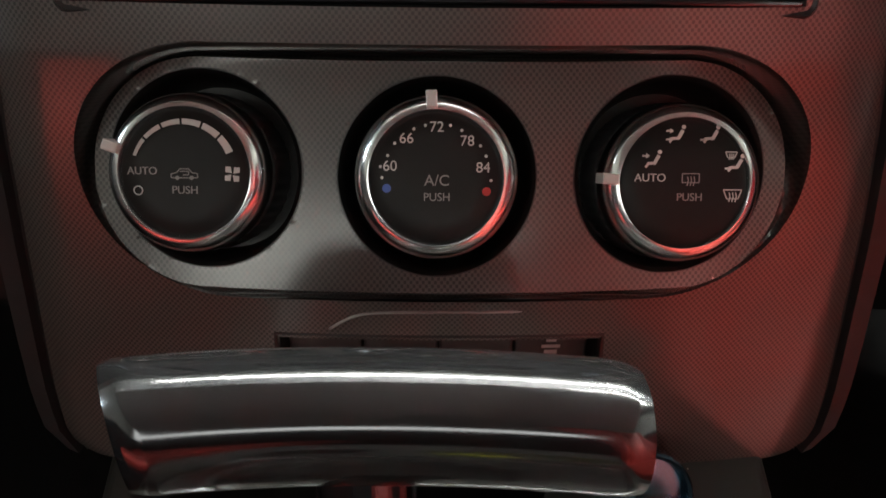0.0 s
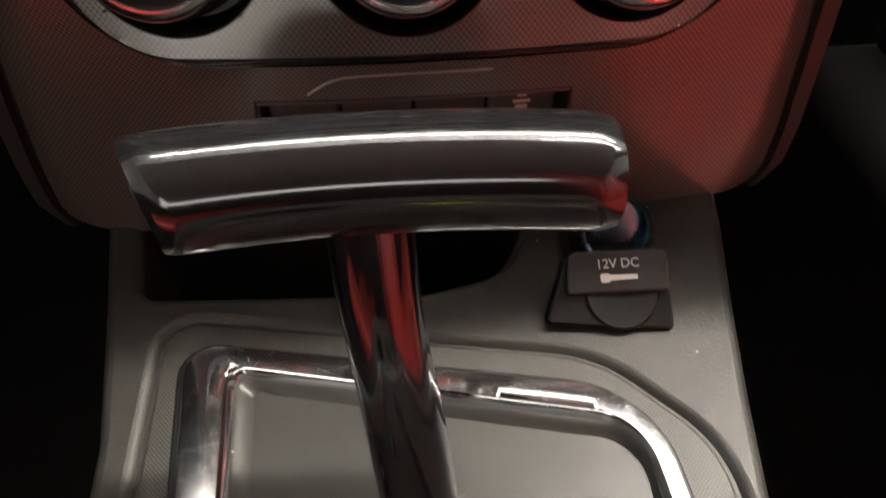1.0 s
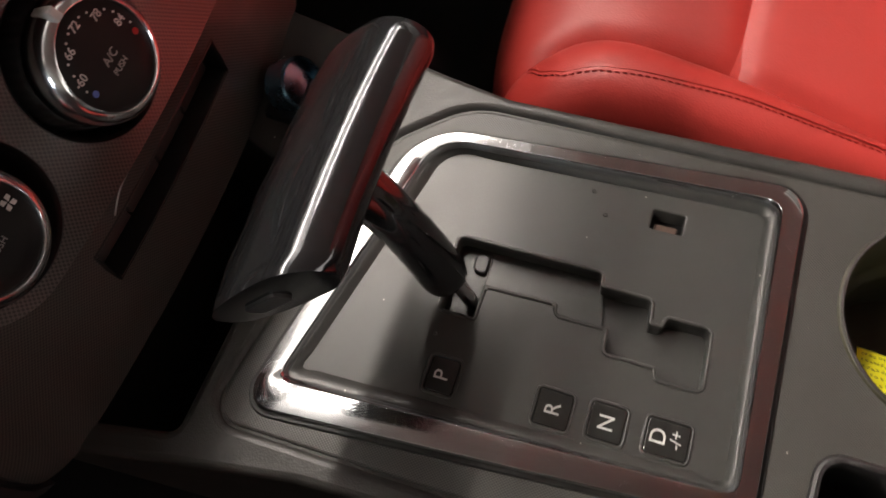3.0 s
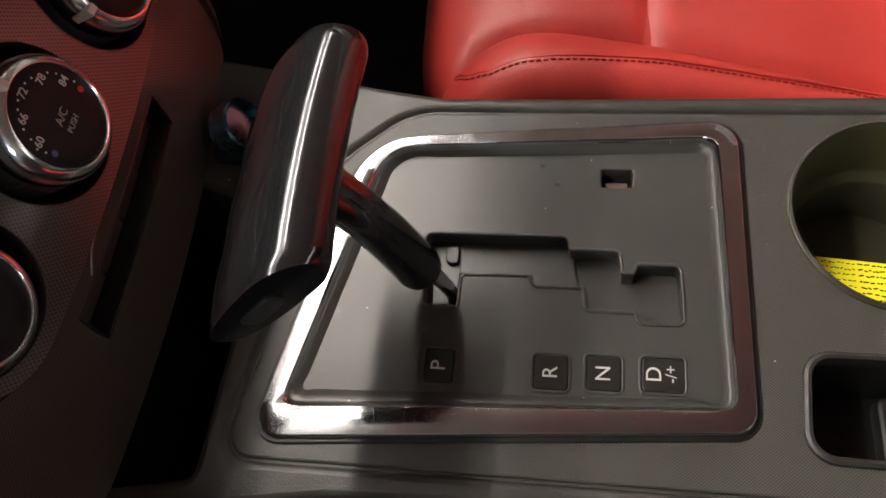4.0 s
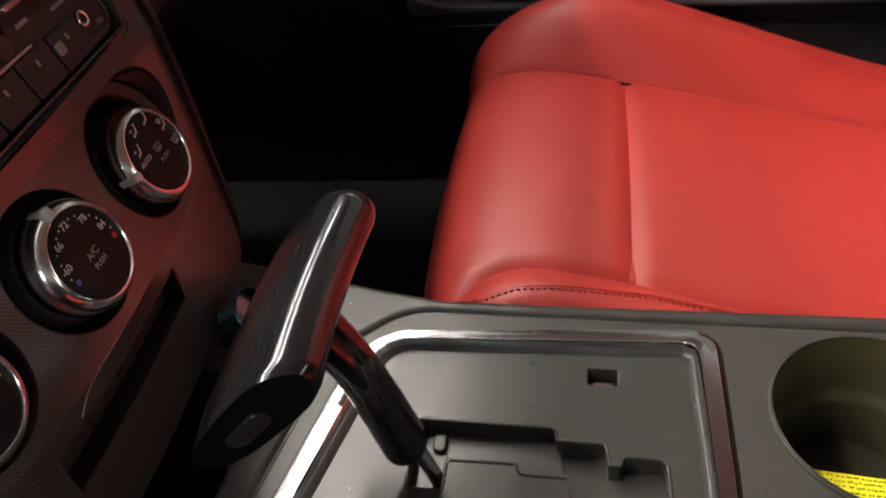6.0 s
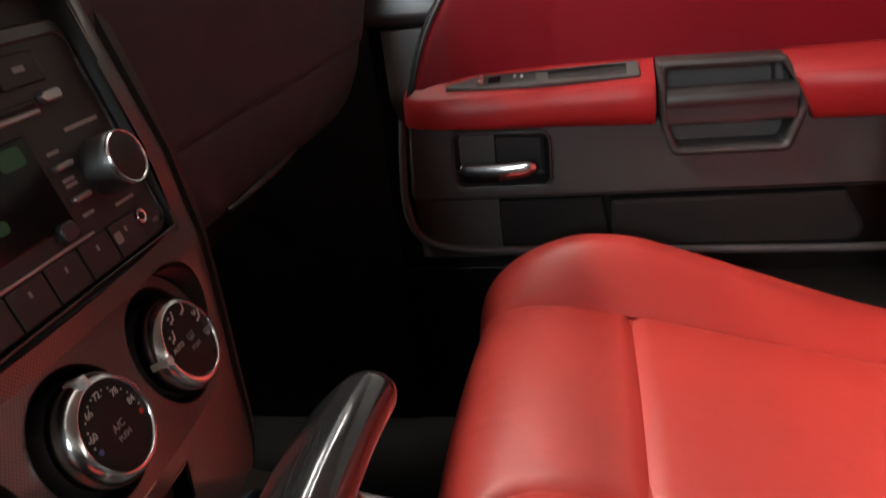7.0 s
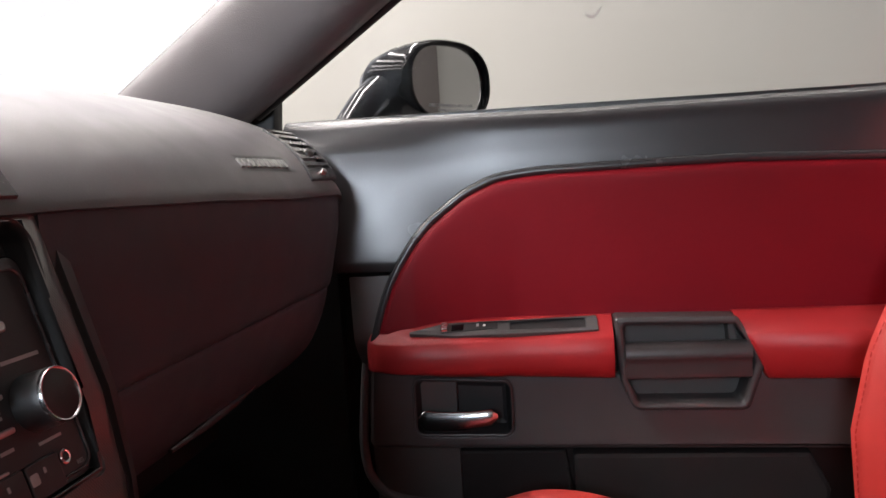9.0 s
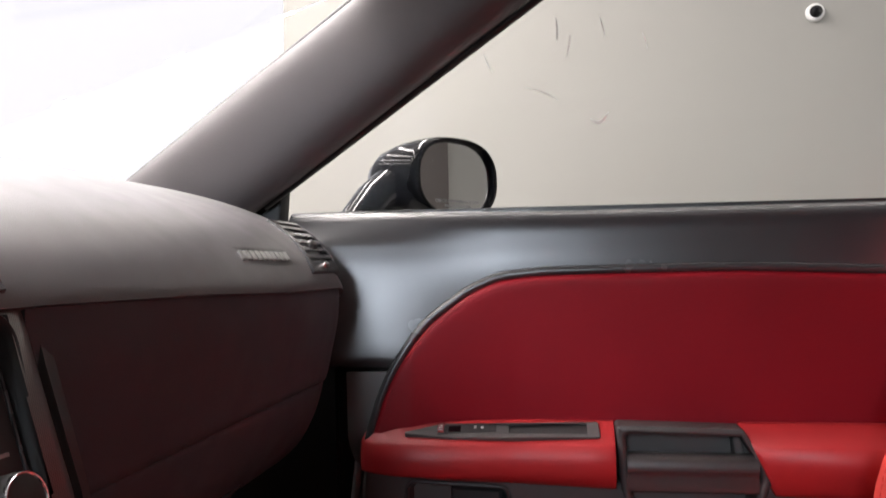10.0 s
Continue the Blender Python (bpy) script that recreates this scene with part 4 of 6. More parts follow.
radio_block("print", 0.0650, 0.0885, 0.0552, 0.0570, 0.0040, 0.0042, M_DIM, radio, "pale print, plain bar", 0.0002, 0.0001)
radio_block("print", 0.0690, 0.0835, 0.0183, 0.0197, 0.0040, 0.0042, M_DIM, radio, "pale print, plain bar", 0.0002, 0.0001)
lettering("print", "RES", 0.0028, lambda p: on_radio((0.0885 + p[0], 0.0040 + p[1], 0.0042 + p[2])), M_DIM, radio, label="pale printed word")
vk = lambda p: on_radio((0.0745 + p[0], 0.0362 + p[1], 0.0040 + p[2]))
vol = part("volume_knob", lathe([(0.0128, 0.0), (0.0126, 0.009), (0.0122, 0.0125), (0.0117, 0.0138)], vk, 60), M_KNOB, radio, "brushed silver volume knob")
part("chrome_ring", lathe([(0.0123, 0.0130), (0.0121, 0.0143), (0.0117, 0.0149), (0.0112, 0.0148), (0.0107, 0.0140)], vk, 60), M_CHROME, vol, "bright chrome ring")
part("cap", lathe([(0.0109, 0.0142), (0.008, 0.0147), (0.0001, 0.0148)], vk, 48), M_BLACK, vol, "matt black cap")
jk = lambda p: on_radio((0.0790 + p[0], 0.0094 + p[1], 0.0045 + p[2]))
part("audio_jack", lathe([(0.0034, 0.0), (0.0034, 0.0012), (0.0028, 0.0016), (0.0020, 0.0014), (0.0018, -0.002)], jk, 30), M_CHROME, radio, "small chrome audio socket")



# ---- centre console ----
console = empty("centre_console", (0, 0.05, 0.12), "dark grey plastic centre console with a chrome-framed shift plate", "car console")
BODY = [(-0.103, -0.30, 0.01), (0.102, -0.30, 0.01), (0.100, -0.09), (0.0985, 0.06), (0.0985, 0.118), (0.104, 0.15), (0.111, 0.185), (0.121, 0.23), (0.128, 0.27), (-0.125, 0.27), (-0.113, 0.205), (-0.104, 0.15), (-0.102, 0.10)]
INLAY = [(-0.0905, 0.1985, 0.012), (0.0575, 0.1705, 0.045), (0.0895, 0.135, 0.04), (0.0895, -0.28), (-0.088, -0.28)]
BEZEL_OUT = [(-0.0818, 0.1858, 0.010), (0.0708, 0.1545, 0.034), (0.0832, -0.0242, 0.013), (-0.0655, -0.0242, 0.010)]
BEZEL_IN = [(-0.0640, 0.1725, 0.003), (0.0655, 0.1435, 0.020), (0.0725, -0.0130, 0.006), (-0.0548, -0.0155, 0.005)]
BAY = fillet([(-0.100, 0.2085, 0.006), (0.0, 0.203, 0.03), (0.030, 0.2095, 0.02), (0.043, 0.238, 0.01), (0.043, 0.262, 0.004), (-0.110, 0.262, 0.004)], 6)
CUP = circle(0.037, -0.091, 0.0465, 64)
BIN = fillet([(-0.0305, -0.0455, 0.010), (-0.0725, -0.0425, 0.010), (-0.074, -0.14, 0.012), (-0.030, -0.14, 0.012)], 6)
bez_o, bez_i = fillet(BEZEL_OUT, 10), fillet(BEZEL_IN, 10)
inlay = fillet(INLAY, 12)
well = offset(bez_i, 0.004)
part("body", prism(fillet(BODY, 4), [ccw(inlay), ccw(BAY)], -0.36, 0.004, 0.004, on_console, steps=4), M_CONSOLE, console, "grained dark grey console shell")
part("inlay", prism(offset(inlay, -0.0008), [well, CUP, BIN], -0.012, 0.0030, 0.0012, on_console), M_WEAVE, console, "dark inlay with a fine dot weave")
part("inlay_bed", prism(offset(inlay, 0.0035), [offset(inlay, -0.006)], -0.012, 0.0018, 0.0005, on_console), M_CONSOLE, console, "console shell under the inlay edge")
# chrome frame: a raised flat band with a bright inner slope
bm = bmesh.new()
bo, bi = ccw(bez_o), ccw(bez_i)


def evenly(poly, n):
    """n points evenly along a closed outline, from the corner nearest to its far left front."""
    P = [Vector(p) for p in poly]
    k = max(range(len(P)), key=lambda i: P[i].y - P[i].x)
    P = P[k:] + P[:k] + [P[k]]
    acc = [0.0]
    for a, b in zip(P, P[1:]):
        acc.append(acc[-1] + (b - a).length)
    xs, ys = [p.x for p in P], [p.y for p in P]
    return [(float(np.interp(acc[-1] * j / n, acc, xs)), float(np.interp(acc[-1] * j / n, acc, ys))) for j in range(n)]


eo, ei = evenly(bo, 240), evenly(bi, 240)
rows = []
for f, h in ((-0.03, 0.0010), (0.0, 0.0046), (0.03, 0.0060), (0.07, 0.0066), (0.085, 0.0067), (0.45, 0.0068), (0.815, 0.0066), (0.83, 0.0065), (0.90, 0.0053), (1.00, 0.0030), (1.02, -0.001)):
    rows.append([on_console((a[0] * (1 - f) + b[0] * f, a[1] * (1 - f) + b[1] * f, h)) for a, b in zip(eo, ei)])
ring_rows(bm, rows)
part("chrome_bezel", bm, M_BEZEL, console, "scratched chrome frame round the shift plate", angle=28)
rows = []
for f, h in ((0.98, 0.0022), (1.00, 0.0028), (1.06, 0.0028), (1.20, 0.0016), (1.36, 0.0003), (1.42, -0.001)):
    rows.append([on_console((a[0] * (1 - f) + b[0] * f, a[1] * (1 - f) + b[1] * f, h)) for a, b in zip(eo, ei)])
bm = bmesh.new()
ring_rows(bm, rows)
part("plate_border", bm, M_PLATE, console, "moulded grey border inside the chrome frame", angle=50)
part("bezel_gasket", prism(offset(bo, 0.0022), [offset(bo, -0.004)], 0.0, 0.0040, 0.0008, on_console), M_BLACK, console, "thin black gasket under the frame")
GATE = [(0.0215, 0.120, 0.003), (0.0215, 0.0535, 0.0025), (0.0150, 0.0525, 0.001), (0.0150, 0.0300, 0.0025), (0.0040, 0.0290, 0.001), (0.0040, 0.0235, 0.001), (0.0088, 0.0222, 0.002), (0.0088, 0.0035, 0.003),
        (-0.0188, 0.0025, 0.003), (-0.0190, 0.0215, 0.0025), (-0.0140, 0.0228, 0.0015), (-0.0140, 0.0448, 0.0025), (-0.0032, 0.0452, 0.001), (-0.0032, 0.0680, 0.0025), (0.0020, 0.0692, 0.001), (0.0012, 0.1020, 0.001), (-0.0148, 0.1022, 0.001), (-0.0148, 0.1180, 0.002)]
gate = fillet(GATE, 4)
SIGHT = fillet([(0.0490, 0.0240, 0.001), (0.0585, 0.0240, 0.001), (0.0585, 0.0385, 0.001), (0.0490, 0.0385, 0.001)], 3)
WINDOWS = {"P": (-0.0432, 0.1075, 0.0155, 0.0130), "R": (-0.0434, 0.0587, 0.0155, 0.0148), "N": (-0.0425, 0.0364, 0.0152, 0.0147), "D": (-0.0418, 0.0119, 0.0150, 0.0175)}


def window(cx, cy, w, h, g=0.0):
    return fillet([(cx - w / 2 - g, cy - h / 2 - g, 0.0018 + g), (cx + w / 2 + g, cy - h / 2 - g, 0.0018 + g), (cx + w / 2 + g, cy + h / 2 + g, 0.0018 + g), (cx - w / 2 - g, cy + h / 2 + g, 0.0018 + g)], 4)


holes = [ccw(gate), ccw(SIGHT)] + [window(*w) for w in WINDOWS.values()]
part("shift_plate", prism(offset(bez_i, -0.0005), holes, -0.013, 0.0, 0.0009, on_console), M_PLATE, console, "satin dark grey shift plate with a stepped gate")
part("gate_rim", prism(offset(gate, 0.0013), [offset(gate, -0.0004)], -0.002, 0.0008, 0.0007, on_console, steps=3), M_PLATE, console, "raised rim of the gate")
part("gate_shutter", prism(offset(gate, 0.002), (), -0.0115, -0.0092, 0.0003, on_console), M_GATE, console, "worn grey sliding shutter in the gate")
part("gate_opening", prism(fillet([(-0.0142, 0.1035, 0.001), (0.0205, 0.1035, 0.001), (0.0205, 0.1190, 0.001), (-0.0142, 0.1175, 0.001)], 2), (), -0.0091, -0.0088, 0.0001, on_console), M_BLACK, console, "black opening at the gate's end")
part("lever_slider", prism(fillet([(0.009, 0.1045, 0.002), (0.0185, 0.1045, 0.002), (0.0185, 0.111, 0.003), (0.009, 0.111, 0.003)], 4), (), -0.009, -0.0062, 0.0008, on_console), M_DARK, console, "dark sliding block")
part("sight_back", prism(offset(SIGHT, 0.0008), (), -0.013, -0.0105, 0.0002, on_console), M_BLACK, console, "dark square opening")
part("release_tab", prism(fillet([(0.0505, 0.0262, 0.0005), (0.0545, 0.0262, 0.0005), (0.0545, 0.0365, 0.0005), (0.0505, 0.0365, 0.0005)], 2), (), -0.0106, -0.0055, 0.0006, on_console), M_BROWNISH, console, "dull brown release tab")
for ch, w in WINDOWS.items():
    lit = part("selector_window", prism(window(*w, -0.0001), (), -0.008, 0.0003, 0.0006, on_console), M_WINDOW, console, "smoked clear window for the letter " + ch)
    part("window_rim", prism(window(*w, 0.0014), [window(*w, 0.0)], -0.003, 0.0007, 0.0006, on_console), M_PLATE, lit)
    flat_on = lambda p, w=w: on_console((w[0] + p[0], w[1] + p[1], 0.0003 + p[2]))
    m = M_MARK
    if ch == "D":
        lettering("letter", "D", 0.0092, lambda p, w=w: on_console((w[0] + 0.0002 + p[0], w[1] + 0.0035 + p[1], 0.0003 + p[2])), m, lit, label="white letter")
        lettering("letter", "-/+", 0.0066, lambda p, w=w: on_console((w[0] + 0.0006 + p[0], w[1] - 0.0035 + p[1], 0.0003 + p[2])), m, lit, label="white minus slash plus")
    else:
        lettering("letter", ch, 0.0092, flat_on, m, lit, label="white letter")
for x, y in ((-0.026, 0.116), (0.0605, 0.0665), (0.050, 0.059)):
    part("screw_dimple", lathe([(0.0012, 0.0003), (0.0009, 0.0006), (0.0004, 0.0005), (0.0001, 0.0003)], lambda p, x=x, y=y: on_console((x + p[0], y + p[1], p[2])), 12), M_PLATE, console)
# cup holder, and the open tray beside it
cup_at = lambda p: on_console((0.037 + p[0], -0.091 + p[1], p[2]))
part("cup_holder", lathe([(0.0480, 0.0030), (0.0476, 0.0048), (0.0468, 0.0052), (0.0460, 0.0044), (0.0454, 0.002), (0.0440, -0.030), (0.0425, -0.034), (0.0398, -0.036), (0.0388, -0.038), (0.0372, -0.068), (0.0001, -0.069)], cup_at, 72), M_CUP, console, "dark round cup holder with an inner step")
part("cup_rim", lathe([(0.0474, 0.0048), (0.0468, 0.0058), (0.0461, 0.0058), (0.0457, 0.004)], cup_at, 72), M_PULL, console, "polished edge of the cup holder")
part("tray_rim", prism(offset(ccw(BIN), 0.0022), [offset(ccw(BIN), -0.0016)], -0.004, 0.0052, 0.0018, on_console), M_DARK, console, "rounded rim of the open tray")
bm = bmesh.new()
b0 = ccw(BIN)
ring_rows(bm, [[on_console((x, y, 0.003)) for x, y in b0], [on_console((x, y, -0.05)) for x, y in offset(b0, -0.002)]])
fill(bm, [offset(b0, -0.002)], on_console, -0.05)
part("tray_well", bm, M_BLACK, console, "deep black tray")
part("tray_floor_pad", prism(fillet([(-0.070, -0.085, 0.004), (-0.034, -0.085, 0.004), (-0.034, -0.135, 0.004), (-0.070, -0.135, 0.004)], 3), (), -0.05, -0.040, 0.002, on_console), M_DARK, console, "raised pad in the tray")

# the yellow handwritten tag lying in the cup holder
tag = empty("paper_tag", (0.03, -0.095, 0.43), "yellow hand-written paper tag lying in the cup holder", "paper tag")
T_X, T_Y = Vector((-0.10, -0.99, 0.0)).normalized(), Vector((0.88, -0.09, -0.46)).normalized()
T_X = (T_X - T_Y * T_X.dot(T_Y)).normalized()
T_Z = T_X.cross(T_Y)
tag_at = lambda p: Vector((0.0140, -0.0982, 0.4649)) + T_X * p[0] + T_Y * p[1] + T_Z * (p[2] + 0.0012 * math.sin(p[1] * 90))
out = [(-0.036 + 0.056 * i / 8, 0.015) for i in range(9)] + [(0.020, 0.015 - 0.030 * i / 8) for i in range(1, 8)] + [(0.020 - 0.056 * i / 8, -0.015) for i in range(9)] + [(-0.036, -0.015 + 0.030 * i / 8) for i in range(1, 8)]
card = part("card", prism(out, [circle(0.0120, -0.0035, 0.0018, 20)], 0.0, 0.0005, 0.0001, tag_at, steps=1), M_YELLOW, tag, "yellow card")
bm = bmesh.new()
rnd = random.Random(4)
for r in range(7):
    y = 0.0120 - 0.0039 * r
    for x0, x1, w, lo, hi in ((-0.034, -0.020, 0.0005, 0.0008, 0.0016), (-0.018, 0.008, 0.0008, 0.0006, 0.0026)):
        x = x0
        while x < x1:
            d = rnd.uniform(lo, hi)
            bar_shape(bm, lambda p: tag_at((p[0], p[1], p[2] + 0.0005)), (x, y + rnd.uniform(-0.0005, 0.0005)), (x + d, y + rnd.uniform(-0.0007, 0.0007)), w)
            x += d + rnd.uniform(0.0003, 0.0012)
part("ink", bm, M_INK, card, "rows of dark ink strokes")

# ---- shift lever ----
lever = empty("shift_lever", (-0.004, 0.110, 0.492), "smoked chrome T-handle gear shifter with oval grip bar", "gear shifter")
part("shaft", tube([(-0.0065, 0.1045, 0.485), (-0.0062, 0.1075, 0.500), (-0.0058, 0.1125, 0.516)], [0.0034, 0.0034, 0.0036], 16), M_CHROME, lever, "thin bright steel shaft")
neck = smoothed([(-0.0056, 0.1150, 0.5135), (-0.0058, 0.1165, 0.518), (-0.0065, 0.1185, 0.530), (-0.0090, 0.1225, 0.558), (-0.0118, 0.1280, 0.585), (-0.0130, 0.1385, 0.609)], 14)
part("set_screw", lathe([(0.0022, -0.001), (0.0022, 0.0004), (0.0016, 0.0007), (0.0014, -0.0004), (0.0001, -0.0004)], lambda p: Vector((-0.0066, 0.1185, 0.531)) + Vector((0, -0.75, 0.66)) * (0.0101 + p[2]) + Vector((p[0], 0.66 * p[1], 0.75 * p[1])), 20), M_BLACK, lever, "small recessed set screw")
part("neck", tube(neck, [0.0062, 0.0088, 0.0100, 0.0105, 0.0105, 0.0104, 0.0102, 0.0099, 0.0096, 0.0092, 0.0092, 0.0093, 0.0095, 0.0095], 40), M_SMOKE, lever, "tapered smoked chrome neck")
rows = []
NB, NS = 48, 56
for i in range(NB):
    s = i / (NB - 1)
    x = -0.0590 + 0.0942 * s
    bow = 1 - ((x + 0.012) / 0.05) ** 2
    cy, cz = 0.1405 + 0.0015 * bow, 0.6106 + 0.0020 * bow
    end = min(1.0, min(s, 1 - s) * (NB - 1) / 2.5)
    k = 0.94 + 0.06 * math.sin(end * math.pi / 2)
    row = []
    for j in range(NS):
        w = 2 * math.pi * j / NS
        c, d = math.cos(w), math.sin(w)
        groove_at = 0.0015 * math.cos(x * 2 * math.pi / 0.022) * max(0.0, c) ** 3
        a = (-0.0080 + (0.0385 * c ** 0.85 if c > 0 else 0.0156 * c) + groove_at) * k
        b = -0.0010 + 0.0120 * k * (math.copysign(abs(d) ** 0.85, d) if c > 0 else d)
        yy, zz = 0.766 * a + 0.643 * b, -0.643 * a + 0.766 * b
        lean = (yy * -0.461 - zz * 0.083) * (1 - s) ** 2
        row.append(Vector((x + lean, cy + yy, cz + zz)))
    rows.append(row)
bm = bmesh.new()
ring_rows(bm, rows, cap=True)
part("grip_bar", bm, M_SMOKE, lever, "smoked chrome grip bar with finger grooves", angle=50)
E1, E2 = Vector((-0.30, 0.766, -0.643)).normalized(), Vector((-0.36, 0.643, 0.766)).normalized()
E3 = E2.cross(E1) if E2.cross(E1).x < 0 else E1.cross(E2)
part("end_inset", prism(fillet([(-0.0040, -0.0040, 0.0035), (0.0135, -0.0040, 0.0035), (0.0135, 0.0040, 0.0035), (-0.0040, 0.0040, 0.0035)], 6), (), -0.002, 0.0003, 0.0005, lambda p: Vector((-0.0595, 0.1403, 0.6085)) + E1 * p[0] + E2 * p[1] + E3 * p[2]), M_DARK, lever, "dark oval end inset")

# ---- power outlet ----
outlet = empty("power_outlet", (0.072, 0.205, 0.499), "black covered twelve volt power outlet with a printed lid", "power outlet")
OQ = Matrix.Translation((0.0660, 0.1792, 0.5046)) @ Euler((radians(34), 0, 0)).to_matrix().to_4x4()
o_at = lambda p: OQ @ Vector(p)
lid = part("lid", prism(fillet([(-0.0242, 0.0035, 0.002), (0.0206, -0.0018, 0.002), (0.0209, 0.0262, 0.004), (-0.0151, 0.0272, 0.004)], 6), (), -0.006, 0.0008, 0.0012, o_at), M_BLACK, outlet, "black outlet lid")
part("thumb_tab", lathe([(0.0128, -0.004), (0.0128, 0.0010), (0.0122, 0.0018), (0.0100, 0.0016), (0.0001, 0.0010)], lambda p: OQ @ Vector((0.0030 + p[0], 0.0120 + p[1], p[2])), 40), M_BLACK, lid, "dished thumb boss")
part("flap", prism(fillet([(-0.0165, 0.0125, 0.0015), (0.0195, 0.0118, 0.0015), (0.0200, 0.0266, 0.003), (-0.0150, 0.0272, 0.003)], 5), (), -0.002, 0.0034, 0.0010, o_at), M_DARK, lid, "raised printed flap")
lettering("print", "12V DC", 0.0046, lambda p: OQ @ Vector((p[0] + 0.0020, p[1] + 0.0220, p[2] + 0.0036)), M_MARK, lid)
bm = bmesh.new()
pl = lambda p: OQ @ Vector((p[0] + 0.0020, p[1] + 0.0172, p[2] + 0.0036))
prism(fillet([(-0.0065, -0.0016, 0.0008), (-0.003, -0.0016, 0.0008), (-0.003, 0.0016, 0.0008), (-0.0065, 0.0016, 0.0008)], 2), (), 0, 0.0002, 0.00005, pl, bm=bm, steps=1)
prism([(-0.003, -0.001), (0.0065, -0.0008), (0.0065, 0.0008), (-0.003, 0.001)], (), 0, 0.0002, 0.00005, pl, bm=bm, steps=1)
part("plug_symbol", bm, M_MARK, lid, "white plug symbol")
part("socket_ring", lathe([(0.0135, -0.012), (0.0135, 0.001), (0.0126, 0.0022), (0.0116, 0.0016), (0.0108, -0.004), (0.0001, -0.004)], lambda p: Vector((0.0735, 0.2180, 0.5140)) + Vector((p[0], p[1] * 0.5 - p[2] * 0.86, p[1] * 0.86 + p[2] * 0.5)), 48), M_RING, outlet, "metal socket ring with a bluish reflection painted into its colour")
part("housing", prism(fillet([(0.054, 0.196, 0.004), (0.090, 0.194, 0.004), (0.092, 0.235, 0.004), (0.056, 0.235, 0.004)], 3), (), -0.004, 0.007, 0.002, on_console), M_BLACK, outlet, "black outlet base")
part("storage_bay", prism(offset(ccw(BAY), 0.004), (), -0.10, -0.09, 0.001, on_console), M_BLACK, console, "black open bay under the stack")
part("bay_wall", box(-0.125, 0.13, 0.272, 0.40, 0.30, 0.56), M_BLACK, console, "black wall under the stack")

# ---- passenger seat ----
seat = empty("passenger_seat", (0.37, -0.1, 0.12), "red leather passenger bucket seat with stitched side bolsters", "car seat", "front seats")
S_PROFILE = smoothed([(0.150, 0.24, 0), (0.168, 0.29, 0), (0.171, 0.345, 0), (0.158, 0.387, 0), (0.125, 0.408, 0), (0.075, 0.4125, 0), (0.015, 0.403, 0), (-0.08, 0.386, 0), (-0.20, 0.362, 0), (-0.36, 0.335, 0)], 91)
SEAM_S = min(range(91), key=lambda i: abs(S_PROFILE[i].x - 0.0095) + (1 if S_PROFILE[i].y < 0.39 else 0))


def eased(y, ys, xs):
    """Values between given ones, with their corners rounded off."""
    return float(np.mean([np.interp(y + 0.004 * k, ys, xs) for k in range(-4, 5)]))


def x_near(y):
    return eased(y, (-0.36, -0.139, -0.04, 0.009, 0.083, 0.104, 0.126, 0.146, 0.158, 0.18), (0.172, 0.192, 0.207, 0.2157, 0.220, 0.2165, 0.205, 0.190, 0.180, 0.172))


def x_out(y):
    return eased(y, (-0.36, 0.09, 0.13, 0.15, 0.18), (0.142, 0.142, 0.143, 0.147, 0.150))


def corner(x, y):
    """How far the front of the cushion is set back towards its rounded corner."""
    f = min(1.0, max(0.0, (y - 0.05) / 0.12))
    return 0.024 * max(0.0, (0.245 - x) / 0.1) ** 2 * f * f * (3 - 2 * f)


def x_far(y):
    return float(np.interp(y, (-0.36, -0.23, 0.018, 0.14, 0.18), (0.465, 0.475, 0.499, 0.508, 0.510)))


def groove(a, b, depth=0.006, wide=0.0045):
    """How far a pillow edge dips, for distances to its two ends."""
    return depth * (math.exp(-a / wide) + math.exp(-b / wide))


def seat_patch(name, i0, i1, x_of, lift, label):
    rows = []
    n = 40
    for i in range(i0, i1 + 1):
        p = S_PROFILE[i]
        t = (S_PROFILE[min(i + 1, 90)] - S_PROFILE[max(i - 1, 0)]).normalized()
        nrm = Vector((0, t.y, -t.x))
        row = []
        for k in range(n + 1):
            w = k / n
            x, up = x_of(p.x, w), lift(p.x, w)
            a0 = sum((S_PROFILE[j + 1] - S_PROFILE[j]).length for j in range(i0, i)) if i0 == SEAM_S else 9
            a1 = sum((S_PROFILE[j + 1] - S_PROFILE[j]).length for j in range(i, i1)) if i1 == SEAM_S else 9
            wid = abs(x_of(p.x, 1) - x_of(p.x, 0))
            fade = min(1.0, max(0.35, (0.165 - p.x) / 0.04))
            dip = groove(a0, a1) + fade * (groove(w * wid, (1 - w) * wid) if name != "side_bolster" else groove(w * wid, 9))
            row.append(Vector((x, p.x - corner(x, p.x), p.y)) + nrm * (up - dip))
        rows.append(row)
    bm = bmesh.new()
    sheet(rows, 0.006, bm, (0, 0.3, 1))
    return part(name, bm, M_RED, seat, label, angle=70)


mid = lambda y, w: x_near(y) + (x_far(y) - x_near(y)) * w
puff = lambda y, w: 0.006 * math.sin(math.pi * w)
seat_patch("cushion_core", 0, 90, mid, lambda y, w: -0.004, "red leather under the seams")
seat_patch("thigh_roll", 0, SEAM_S, mid, puff, "smooth red leather front roll")
seat_patch("cushion_insert", SEAM_S, 90, mid, puff, "smooth red leather cushion centre")
near_lift = lambda y, w: (0.010 * math.sin(math.pi * min(1, w * 1.1)) - 0.13 * w ** 7) * (1 if y < 0.09 else max(0.10, 1 - (y - 0.09) * 16))
